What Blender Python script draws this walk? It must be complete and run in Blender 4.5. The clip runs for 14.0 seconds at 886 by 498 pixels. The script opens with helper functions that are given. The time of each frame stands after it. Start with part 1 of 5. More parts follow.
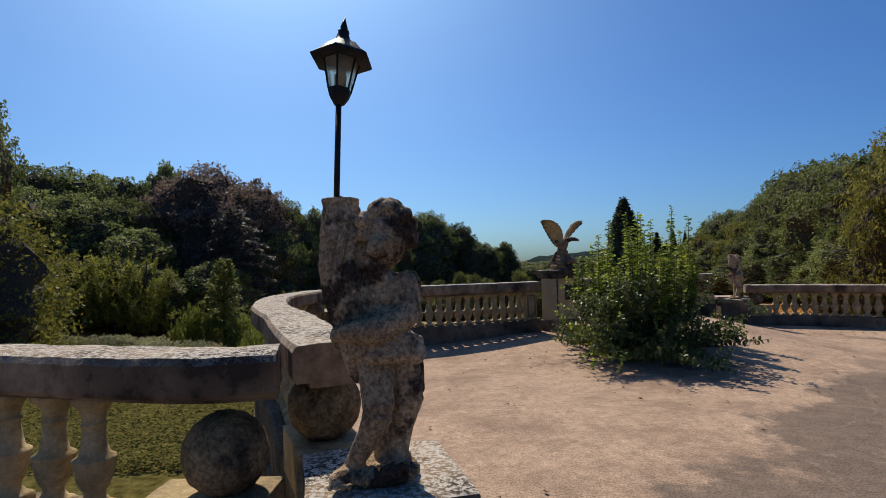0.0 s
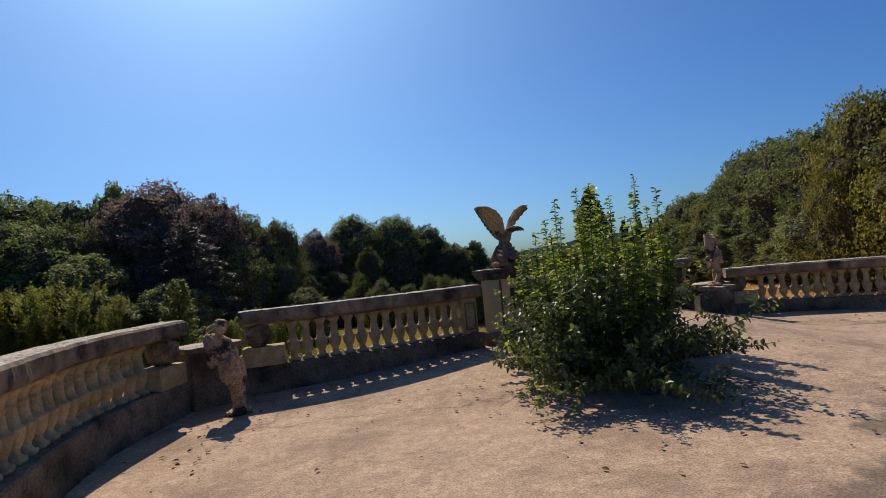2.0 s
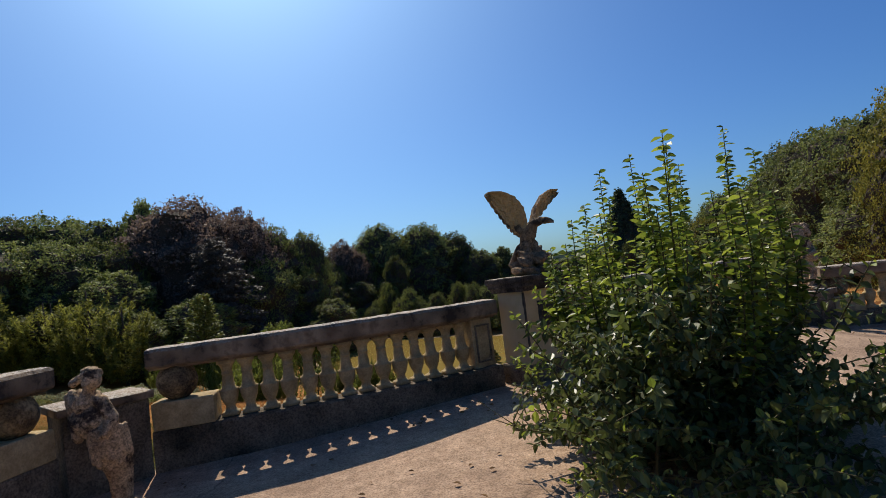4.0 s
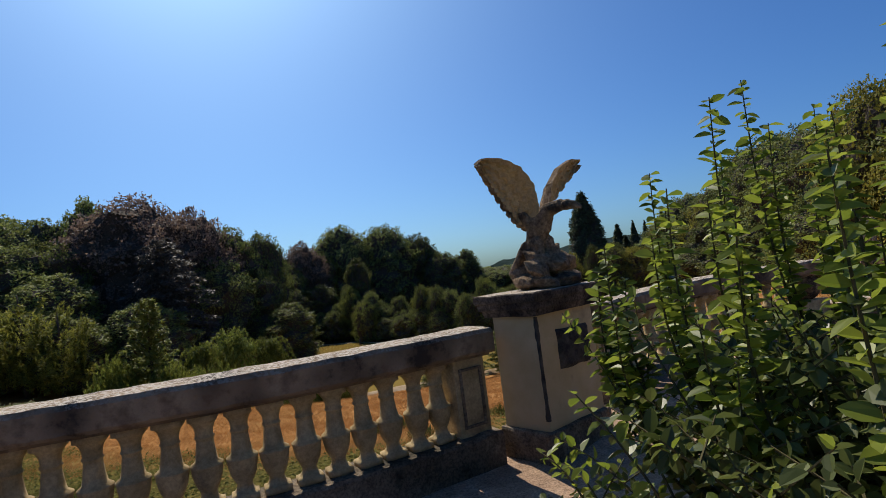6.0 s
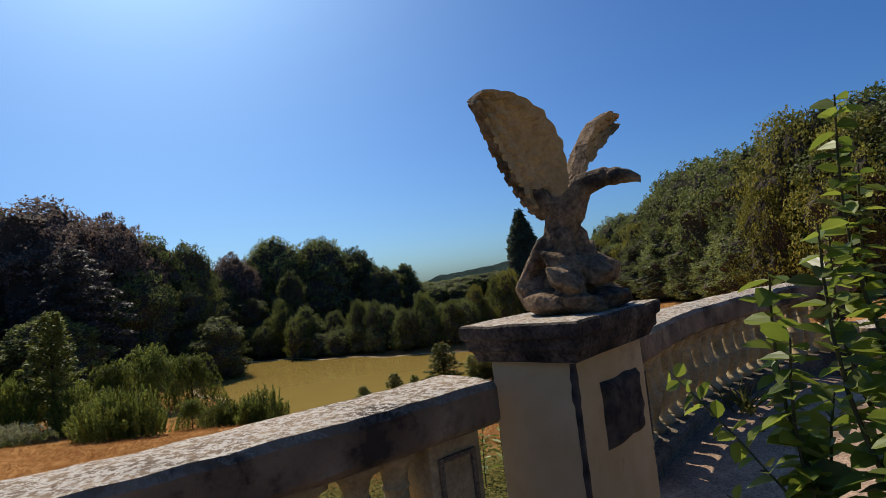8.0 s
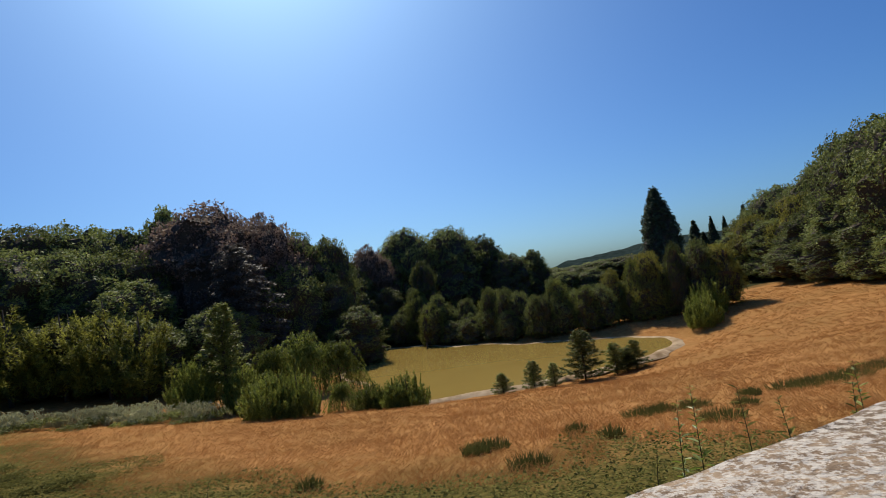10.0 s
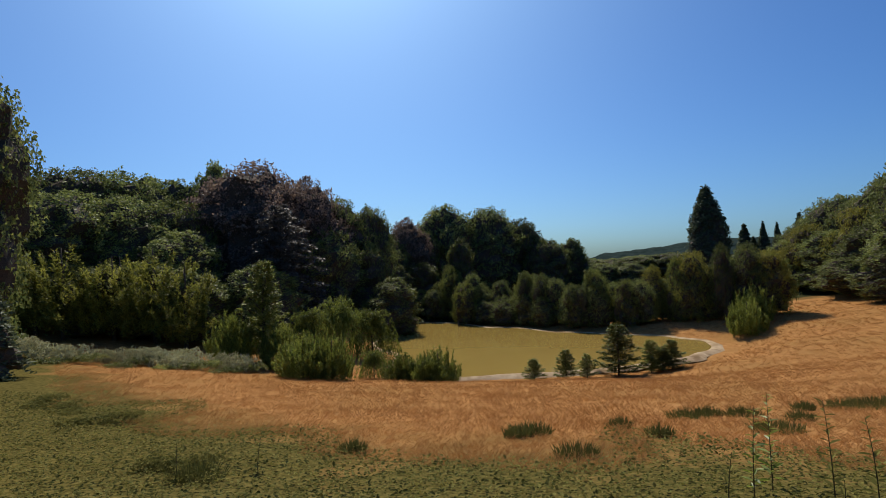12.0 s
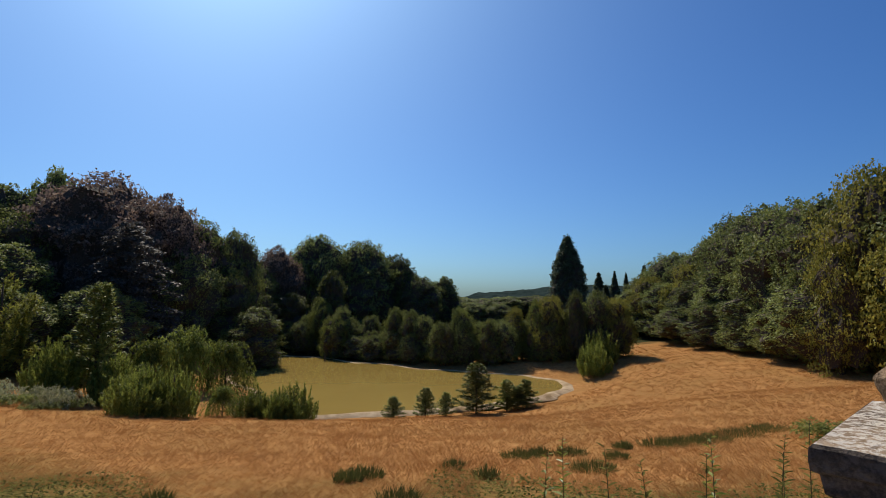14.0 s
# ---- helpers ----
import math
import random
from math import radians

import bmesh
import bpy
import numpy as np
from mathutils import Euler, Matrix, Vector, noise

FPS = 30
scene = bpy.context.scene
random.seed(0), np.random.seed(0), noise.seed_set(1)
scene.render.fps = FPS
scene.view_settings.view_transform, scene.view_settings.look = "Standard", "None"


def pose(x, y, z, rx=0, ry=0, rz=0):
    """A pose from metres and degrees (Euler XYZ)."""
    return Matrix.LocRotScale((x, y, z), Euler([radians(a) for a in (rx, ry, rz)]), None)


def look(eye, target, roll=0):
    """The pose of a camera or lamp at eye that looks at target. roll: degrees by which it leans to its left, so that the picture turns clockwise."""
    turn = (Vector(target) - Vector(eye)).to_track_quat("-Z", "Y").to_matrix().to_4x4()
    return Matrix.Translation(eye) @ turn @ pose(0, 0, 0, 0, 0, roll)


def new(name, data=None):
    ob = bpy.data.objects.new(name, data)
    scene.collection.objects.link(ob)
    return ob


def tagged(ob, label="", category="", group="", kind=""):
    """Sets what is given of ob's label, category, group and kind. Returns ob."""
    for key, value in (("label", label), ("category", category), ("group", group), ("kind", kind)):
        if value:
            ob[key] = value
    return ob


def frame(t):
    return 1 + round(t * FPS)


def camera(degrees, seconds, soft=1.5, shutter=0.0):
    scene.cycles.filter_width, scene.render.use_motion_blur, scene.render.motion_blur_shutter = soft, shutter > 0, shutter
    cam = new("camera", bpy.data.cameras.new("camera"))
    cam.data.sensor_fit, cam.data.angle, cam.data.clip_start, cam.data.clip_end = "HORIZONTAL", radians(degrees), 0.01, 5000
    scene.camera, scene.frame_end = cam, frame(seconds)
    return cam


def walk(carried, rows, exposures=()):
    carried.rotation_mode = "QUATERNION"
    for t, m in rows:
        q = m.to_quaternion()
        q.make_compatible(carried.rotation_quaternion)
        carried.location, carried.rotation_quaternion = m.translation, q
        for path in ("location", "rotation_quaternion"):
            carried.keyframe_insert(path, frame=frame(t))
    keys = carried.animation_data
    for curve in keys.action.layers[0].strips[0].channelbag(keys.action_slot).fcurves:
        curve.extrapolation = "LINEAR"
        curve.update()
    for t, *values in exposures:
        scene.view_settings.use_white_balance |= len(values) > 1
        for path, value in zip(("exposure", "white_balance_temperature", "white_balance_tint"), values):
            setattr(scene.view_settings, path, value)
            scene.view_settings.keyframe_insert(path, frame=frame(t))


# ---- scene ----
cam = camera(78.1, 14.0, 0.9)
PATH = [
    (0, (0.440, 0.391, 1.379), (0.343, 2.387, 1.441), -1.4),
    (0.5, (0.524, 0.915, 1.375), (0.352, 2.906, 1.434), -2.1),
    (1, (0.795, 1.296, 1.354), (0.633, 3.287, 1.425), -4.1),
    (1.5, (1.050, 1.940, 1.333), (1.005, 3.938, 1.389), -4.9),
    (2, (1.216, 2.513, 1.363), (1.222, 4.511, 1.427), -5.7),
    (2.5, (1.376, 3.034, 1.385), (1.366, 5.033, 1.453), -5.8),
    (3, (1.412, 3.603, 1.344), (1.364, 5.600, 1.424), -6.4),
    (3.2, (1.443, 3.827, 1.283), (1.372, 5.822, 1.397), -6.8),
    (5.3, (1.544, 6.068, 1.481), (1.439, 8.064, 1.557), -7.5),
    (5.5, (1.443, 6.301, 1.471), (1.400, 8.298, 1.555), -7.1),
    (6, (1.392, 6.773, 1.436), (1.433, 8.771, 1.531), -7.3),
    (6.5, (1.343, 7.216, 1.465), (1.467, 9.208, 1.588), -7.0),
    (7, (1.385, 7.673, 1.499), (1.582, 9.659, 1.630), -6.9),
    (7.5, (1.361, 8.022, 1.469), (1.607, 10.003, 1.596), -6.9),
    (8, (1.292, 8.346, 1.448), (1.564, 10.324, 1.569), -6.6),
    (8.5, (1.237, 8.698, 1.420), (1.383, 10.689, 1.543), -6.1),
    (9, (1.161, 8.940, 1.434), (1.165, 10.936, 1.562), -6.1),
    (9.2, (1.116, 9.016, 1.435), (1.072, 11.011, 1.566), -6.6),
    (11.3, (-0.550, 9.300, 1.450), (-0.884, 11.270, 1.540), -6.1),
    (11.5, (-0.500, 9.300, 1.450), (-0.846, 11.268, 1.526), -4.9),
    (12, (-0.250, 9.350, 1.450), (-0.568, 11.323, 1.517), -2.3),
    (12.5, (0.050, 9.400, 1.450), (-0.161, 11.387, 1.533), -0.5),
    (13, (0.350, 9.420, 1.450), (0.230, 11.414, 1.545), -0.6),
    (13.5, (0.650, 9.450, 1.495), (0.617, 11.446, 1.615), -0.4),
    (14, (0.751, 9.450, 1.563), (0.874, 11.438, 1.748), 0.5),
]
walk(cam, [(t, look(eye, target, roll)) for t, eye, target, roll in PATH], [(0.0, 0.0, 7000, 10), (14.0, 0.0, 7000, 10)])


# ---- light ----
SUN_AZ, SUN_EL = -21.0, 47.0
world = bpy.data.worlds.new("world")
scene.world = world
world.use_nodes = True
wn = world.node_tree.nodes
sky = wn.new("ShaderNodeTexSky")
sky.sky_type = "NISHITA"
sky.sun_disc = False
sky.sun_elevation, sky.sun_rotation = radians(SUN_EL), radians(SUN_AZ)
sky.altitude, sky.air_density, sky.dust_density, sky.ozone_density = 200, 0.85, 2.1, 3.0
hs = wn.new("ShaderNodeHueSaturation")
hs.inputs["Saturation"].default_value = 1.22
tint = wn.new("ShaderNodeMix")
tint.data_type, tint.blend_type = "RGBA", "MULTIPLY"
tint.inputs[0].default_value = 1.0
tint.inputs[7].default_value = (0.49, 0.86, 1.27, 1)
world.node_tree.links.new(sky.outputs[0], hs.inputs["Color"])
world.node_tree.links.new(hs.outputs[0], tint.inputs[6])
world.node_tree.links.new(tint.outputs[2], wn["Background"].inputs[0])
wn["Background"].inputs[1].default_value = 0.088
sun = new("sun", bpy.data.lights.new("sun", "SUN"))
sun.data.energy, sun.data.angle, sun.data.color = 4.6, radians(0.5), (1.0, 0.94, 0.85)
sdir = Vector((math.sin(radians(SUN_AZ)) * math.cos(radians(SUN_EL)), math.cos(radians(SUN_AZ)) * math.cos(radians(SUN_EL)), math.sin(radians(SUN_EL))))
sun.matrix_world = look(sdir * 60, (0, 0, 0))


# ---- materials ----
def mat(name, c1, c2, scale=6.0, c3=None, scale3=1.2, cut3=(0.55, 0.7), rough=0.9, bump=0.3, detail=8.0, bscale=None, space="Object", vary=0.0, spec=0.12):
    """Two tones by fine noise, a third in broad stains, and fine relief."""
    m = bpy.data.materials.new(name)
    m.use_nodes = True
    nt, L = m.node_tree, m.node_tree.links
    N = nt.nodes
    bs = N["Principled BSDF"]
    bs.inputs["Roughness"].default_value = rough
    bs.inputs["Specular IOR Level"].default_value = spec
    if space == "World":
        co = N.new("ShaderNodeNewGeometry").outputs["Position"]
    else:
        co = N.new("ShaderNodeTexCoord").outputs["Object"]

    def nz(s, d=detail, r=0.6):
        n = N.new("ShaderNodeTexNoise")
        n.inputs["Scale"].default_value, n.inputs["Detail"].default_value, n.inputs["Roughness"].default_value = s, d, r
        L.new(co, n.inputs["Vector"])
        return n.outputs[0]

    def ramp(f, a, b, p=(0.35, 0.65)):
        r = N.new("ShaderNodeValToRGB")
        r.color_ramp.elements[0].position, r.color_ramp.elements[1].position = p
        r.color_ramp.elements[0].color, r.color_ramp.elements[1].color = (*a, 1), (*b, 1)
        L.new(f, r.inputs[0])
        return r.outputs[0]

    def mix(f, a, b, kind="MIX"):
        x = N.new("ShaderNodeMix")
        x.data_type, x.blend_type = "RGBA", kind
        for sock, v in ((x.inputs[0], f), (x.inputs[6], a), (x.inputs[7], b)):
            if isinstance(v, bpy.types.NodeSocket):
                L.new(v, sock)
            else:
                sock.default_value = v
        return x.outputs[2]

    col = ramp(nz(scale), c1, c2)
    if c3:
        f = ramp(nz(scale3, 10, 0.65), (0, 0, 0), (1, 1, 1), cut3)
        col = mix(f, col, (*c3, 1))
    if vary:
        g = N.new("ShaderNodeNewGeometry")
        oi = N.new("ShaderNodeObjectInfo")
        ad = N.new("ShaderNodeMath")
        ad.operation = "ADD"
        L.new(g.outputs["Random Per Island"], ad.inputs[0])
        L.new(oi.outputs["Random"], ad.inputs[1])
        mr = N.new("ShaderNodeMapRange")
        mr.inputs[2].default_value = 2.0
        mr.inputs[3].default_value, mr.inputs[4].default_value = 1 - vary, 1 + vary
        L.new(ad.outputs[0], mr.inputs[0])
        hs = N.new("ShaderNodeHueSaturation")
        L.new(mr.outputs[0], hs.inputs["Value"])
        L.new(col, hs.inputs["Color"])
        col = hs.outputs[0]
    L.new(col, bs.inputs["Base Color"])
    if bump:
        b = N.new("ShaderNodeBump")
        b.inputs["Strength"].default_value, b.inputs["Distance"].default_value = bump, 0.02
        L.new(nz(bscale or scale * 3), b.inputs["Height"])
        L.new(b.outputs[0], bs.inputs["Normal"])
    m["col"] = 1
    return m, N, L, col, bs, nz, ramp, mix


def leafmat(name, c1, c2, through_light=0.3, vary=0.5, rough=0.6, spec=0.15, clump=0.55):
    m = bpy.data.materials.new(name)
    m.use_nodes = True
    N, L = m.node_tree.nodes, m.node_tree.links
    bs = N["Principled BSDF"]
    bs.inputs["Roughness"].default_value, bs.inputs["Specular IOR Level"].default_value = rough, spec
    g, oi = N.new("ShaderNodeNewGeometry"), N.new("ShaderNodeObjectInfo")
    mx = N.new("ShaderNodeMix")
    mx.data_type = "RGBA"
    mx.inputs[6].default_value, mx.inputs[7].default_value = (*c1, 1), (*c2, 1)
    tc, cl, ad = N.new("ShaderNodeTexCoord"), N.new("ShaderNodeTexNoise"), N.new("ShaderNodeMath")
    cl.inputs["Scale"].default_value, cl.inputs["Detail"].default_value = clump, 3
    L.new(tc.outputs["Object"], cl.inputs["Vector"])
    ad.operation = "MULTIPLY_ADD"
    L.new(cl.outputs["Fac"], ad.inputs[0])
    ad.inputs[1].default_value = 2.0
    L.new(g.outputs["Random Per Island"], ad.inputs[2])
    cr = N.new("ShaderNodeMapRange")
    cr.inputs[1].default_value, cr.inputs[2].default_value = 0.85, 2.15
    L.new(ad.outputs[0], cr.inputs[0])
    L.new(cr.outputs[0], mx.inputs[0])
    hs = N.new("ShaderNodeHueSaturation")
    mr = N.new("ShaderNodeMapRange")
    mr.inputs[3].default_value, mr.inputs[4].default_value = 1 - vary * 0.5, 1 + vary * 0.5
    L.new(oi.outputs["Random"], mr.inputs[0])
    L.new(mr.outputs[0], hs.inputs["Value"])
    L.new(mx.outputs[2], hs.inputs["Color"])
    L.new(hs.outputs[0], bs.inputs["Base Color"])
    tr = N.new("ShaderNodeBsdfTranslucent")
    L.new(hs.outputs[0], tr.inputs[0])
    sh = N.new("ShaderNodeMixShader")
    sh.inputs[0].default_value = through_light
    L.new(bs.outputs[0], sh.inputs[1])
    L.new(tr.outputs[0], sh.inputs[2])
    L.new(sh.outputs[0], N["Material Output"].inputs[0])
    return m


def speckled(made, scale=55.0, low=0.55, high=1.2):
    """Adds fine grains and pits to a stone."""
    m, N, L, col, bs, nz, ramp, mix = made
    fine = ramp(nz(scale, 7, 0.72), (low,) * 3, (high,) * 3, (0.40, 0.58))
    L.new(mix(1.0, col, fine, "MULTIPLY"), bs.inputs["Base Color"])
    return m


BALUSTER = speckled(mat("baluster_stone", (0.33, 0.24, 0.12), (0.53, 0.40, 0.22), 7, (0.14, 0.11, 0.08), 3.1, (0.56, 0.72), bump=0.4, space="World"), 55.0, 0.82, 1.1)
BASE = speckled(mat("mossy_base_stone", (0.13, 0.10, 0.07), (0.30, 0.23, 0.16), 8, (0.055, 0.047, 0.033), 2.0, (0.45, 0.62), bump=0.8, space="World"))
STATUE = speckled(mat("statue_stone", (0.33, 0.215, 0.125), (0.68, 0.49, 0.30), 5, (0.085, 0.058, 0.042), 3.2, (0.52, 0.57), bump=1.0, bscale=90), 60.0, 0.5, 1.35)
EAGLE = speckled(mat("eagle_stone", (0.16, 0.103, 0.06), (0.36, 0.25, 0.155), 18, (0.06, 0.046, 0.036), 6, (0.5, 0.62), bump=1.0, bscale=60), 55.0, 0.68, 1.22)
WING = speckled(mat("wing_underside_stone", (0.38, 0.27, 0.14), (0.54, 0.40, 0.22), 5, (0.20, 0.14, 0.08), 6, (0.6, 0.75), bump=0.5, bscale=60), 55.0, 0.85, 1.1)
PLASTER = mat("cream_plaster", (0.50, 0.365, 0.185), (0.62, 0.475, 0.275), 3, (0.30, 0.215, 0.12), 2.4, (0.58, 0.75), bump=0.15, space="World")[0]
PLAQUE = mat("dark_plaque", (0.035, 0.03, 0.027), (0.12, 0.10, 0.08), 12, (0.2, 0.16, 0.11), 5, (0.62, 0.75), bump=0.5, space="World")[0]
IRON = mat("black_iron", (0.012, 0.012, 0.014), (0.03, 0.028, 0.027), 30, rough=0.5, bump=0.15)[0]
POT = mat("blue_glazed_pot", (0.02, 0.17, 0.33), (0.035, 0.25, 0.44), 9, rough=0.3, bump=0.05, spec=0.5)[0]
SOIL = mat("dry_soil", (0.05, 0.035, 0.025), (0.12, 0.09, 0.06), 20, bump=0.8)[0]
BARK_AND_SHADE = mat("bark_and_crown_shade", (0.05, 0.04, 0.03), (0.12, 0.095, 0.07), 14, bump=0.7)[0]
HILL = mat("distant_wooded_hill", (0.016, 0.027, 0.025), (0.036, 0.052, 0.046), 0.09, bump=0.0, space="World", rough=1.0, spec=0.0)[0]
WATER = mat("murky_pond_water", (0.27, 0.185, 0.05), (0.31, 0.215, 0.06), 0.05, rough=0.08, bump=0.015, bscale=0.8, space="World", spec=0.12)[0]

MUD = mat("pale_dried_mud", (0.30, 0.21, 0.12), (0.50, 0.38, 0.25), 0.9, (0.20, 0.13, 0.07), 0.25, (0.5, 0.65), bump=0.4, bscale=3, space="World", rough=1.0, spec=0.05)[0]
glass = bpy.data.materials.new("lantern_glass")
glass.use_nodes = True
gb = glass.node_tree.nodes["Principled BSDF"]
gb.inputs["Base Color"].default_value = (0.92, 0.88, 0.76, 1)
gb.inputs["Transmission Weight"].default_value, gb.inputs["Roughness"].default_value = 0.9, 0.45
gb.inputs["IOR"].default_value = 1.05

def math_node(op, a, b=0.0, c=0.0):
    n = N.new("ShaderNodeMath")
    n.operation = op
    for sock, v in zip(n.inputs, (a, b, c)):
        if isinstance(v, bpy.types.NodeSocket):
            L.new(v, sock)
        else:
            sock.default_value = v
    return n.outputs[0]


# terrace floor: sandy concrete, grey worn areas, cracks
FLOOR, N, L, col, bs, nz, ramp, mix = mat("worn_sandy_concrete", (0.385, 0.255, 0.168), (0.53, 0.37, 0.255), 18, (0.29, 0.19, 0.128), 1.1, (0.46, 0.66), bump=0.5, bscale=45, space="World", spec=0.15)
grey = ramp(nz(0.42, 9, 0.62), (0, 0, 0), (1, 1, 1), (0.62, 0.66))
col = mix(grey, col, (0.17, 0.13, 0.10, 1))
sx = N.new("ShaderNodeSeparateXYZ")
L.new(N.new("ShaderNodeNewGeometry").outputs["Position"], sx.inputs[0])
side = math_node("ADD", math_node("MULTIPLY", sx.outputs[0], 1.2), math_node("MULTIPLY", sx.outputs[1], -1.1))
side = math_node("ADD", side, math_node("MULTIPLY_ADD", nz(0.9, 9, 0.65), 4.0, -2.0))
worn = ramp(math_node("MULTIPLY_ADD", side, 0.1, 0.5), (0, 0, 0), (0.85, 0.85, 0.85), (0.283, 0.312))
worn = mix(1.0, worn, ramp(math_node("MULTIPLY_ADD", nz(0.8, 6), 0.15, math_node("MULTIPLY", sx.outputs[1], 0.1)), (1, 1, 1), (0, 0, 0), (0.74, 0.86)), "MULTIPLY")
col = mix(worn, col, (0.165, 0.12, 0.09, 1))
mott = ramp(nz(6.5, 8, 0.7), (0.80, 0.80, 0.80), (1.1, 1.1, 1.1), (0.36, 0.64))
col = mix(1.0, col, mott, "MULTIPLY")
pale = ramp(nz(2.2, 10, 0.7), (0, 0, 0), (0.5, 0.5, 0.5), (0.6, 0.8))
col = mix(pale, col, (0.60, 0.47, 0.36, 1))
spk = ramp(nz(70, 4), (0.6, 0.6, 0.6), (1.14, 1.14, 1.14), (0.36, 0.58))
col = mix(1.0, col, spk, "MULTIPLY")
vo = N.new("ShaderNodeTexVoronoi")
vo.feature = "DISTANCE_TO_EDGE"
vo.inputs["Scale"].default_value = 0.21
wob = N.new("ShaderNodeVectorMath")
wob.operation = "MULTIPLY_ADD"
nzc = N.new("ShaderNodeTexNoise")
nzc.inputs["Scale"].default_value, nzc.inputs["Detail"].default_value = 2.0, 6
geo = N.new("ShaderNodeNewGeometry")
L.new(geo.outputs["Position"], nzc.inputs["Vector"])
wob.inputs[1].default_value = (0.7, 0.7, 0.0)
L.new(nzc.outputs["Color"], wob.inputs[0])
L.new(geo.outputs["Position"], wob.inputs[2])
L.new(wob.outputs[0], vo.inputs["Vector"])
vp = N.new("ShaderNodeTexVoronoi")
vp.feature = "DISTANCE_TO_EDGE"
vp.inputs["Scale"].default_value = 1.1
L.new(wob.outputs[0], vp.inputs["Vector"])
vein = mix(1.0, ramp(vp.outputs["Distance"], (0.35, 0.35, 0.35), (0, 0, 0), (0.002, 0.009)), worn, "MULTIPLY")
col = mix(vein, col, (0.42, 0.31, 0.22, 1))
crack = ramp(vo.outputs["Distance"], (0.6, 0.6, 0.6), (1, 1, 1), (0.0, 0.004))
col = mix(1.0, col, crack, "MULTIPLY")
L.new(col, bs.inputs["Base Color"])

# coping: weathered, with pale lichen flecks on its upper faces
COPING, N, L, col, bs, nz, ramp, mix = mat("lichened_coping_stone", (0.18, 0.12, 0.075), (0.40, 0.29, 0.185), 12, (0.06, 0.044, 0.032), 3.0, (0.47, 0.62), bump=0.8, bscale=38, space="World")
fl = ramp(nz(46, 9, 0.75), (0, 0, 0), (1, 1, 1), (0.475, 0.53))
geo = N.new("ShaderNodeNewGeometry")
sx = N.new("ShaderNodeSeparateXYZ")
L.new(geo.outputs["True Normal"], sx.inputs[0])
upw = ramp(sx.outputs[2], (0, 0, 0), (1, 1, 1), (0.55, 0.85))
fl = mix(1.0, fl, upw, "MULTIPLY")
col = mix(fl, col, (0.56, 0.50, 0.42, 1))
L.new(col, bs.inputs["Base Color"])
CAPSTONE = speckled(mat("blackened_cap_stone", (0.055, 0.043, 0.035), (0.20, 0.155, 0.12), 16, (0.03, 0.025, 0.022), 4.0, (0.45, 0.6), bump=0.9, bscale=45, space="World"))

# meadow: dry grass with green near the terrace, bare shore round the pond
GROUND, N, L, col, bs, nz, ramp, mix = mat("dry_meadow_ground", (0.27, 0.128, 0.045), (0.43, 0.222, 0.084), 1.6, (0.31, 0.165, 0.06), 0.15, (0.45, 0.62), bump=0.9, bscale=5, space="World", rough=1.0, spec=0.0)
geo = N.new("ShaderNodeNewGeometry")
sx = N.new("ShaderNodeSeparateXYZ")
L.new(geo.outputs["Position"], sx.inputs[0])


wobble = math_node("MULTIPLY_ADD", nz(0.35, 6), 14.0, -7.0)
edge = math_node("ADD", sx.outputs[1], wobble)
edge = math_node("ADD", edge, math_node("MULTIPLY", math_node("MAXIMUM", math_node("MULTIPLY", sx.outputs[0], -1.0), 4.0), -0.75))
gmask = ramp(math_node("MULTIPLY", edge, 0.02), (1, 1, 1), (0, 0, 0), (0.36, 0.46))
green = ramp(nz(6, 8), (0.05, 0.044, 0.013), (0.15, 0.12, 0.038))
col = mix(gmask, col, green)
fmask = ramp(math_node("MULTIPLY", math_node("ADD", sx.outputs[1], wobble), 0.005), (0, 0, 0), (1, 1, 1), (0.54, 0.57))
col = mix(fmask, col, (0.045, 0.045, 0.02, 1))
L.new(col, bs.inputs["Base Color"])

OAK = leafmat("oak_leaves", (0.062, 0.08, 0.025), (0.245, 0.27, 0.078), 0.38, 0.9, 0.6, 0.2)
DARK = leafmat("dark_leaves", (0.068, 0.088, 0.028), (0.25, 0.275, 0.08), 0.40, 0.9, 0.6, 0.2)
COPPER = leafmat("copper_beech_leaves", (0.12, 0.082, 0.068), (0.32, 0.23, 0.17), 0.40, 0.3, 0.6, 0.2)
YELLOW = leafmat("yellowing_leaves", (0.13, 0.135, 0.026), (0.34, 0.30, 0.06), 0.4)
LIGHT = leafmat("light_green_leaves", (0.08, 0.10, 0.024), (0.28, 0.30, 0.075), 0.42, 0.7)
NEEDLE = leafmat("conifer_needles", (0.045, 0.062, 0.036), (0.14, 0.165, 0.085), 0.3)
CEDARLEAF = leafmat("cedar_needles", (0.055, 0.053, 0.047), (0.18, 0.165, 0.145), 0.3)
BAMB = leafmat("bamboo_leaves", (0.10, 0.11, 0.02), (0.36, 0.36, 0.075), 0.45, 0.3)
SILVER = leafmat("silvery_fern_leaves", (0.28, 0.28, 0.13), (0.52, 0.50, 0.30), 0.25, 0.3, 0.8, 0.1)
SHRUB = leafmat("glossy_shrub_leaves", (0.04, 0.058, 0.016), (0.185, 0.215, 0.06), 0.34, 0.0, 0.42, 0.35, 5.0)
SHOOT = leafmat("young_shoot_leaves", (0.10, 0.15, 0.02), (0.34, 0.39, 0.055), 0.5, 0.0, 0.45, 0.4, 5.0)
STEM = mat("green_brown_stem", (0.07, 0.06, 0.03), (0.13, 0.11, 0.05), 20, bump=0.2)[0]
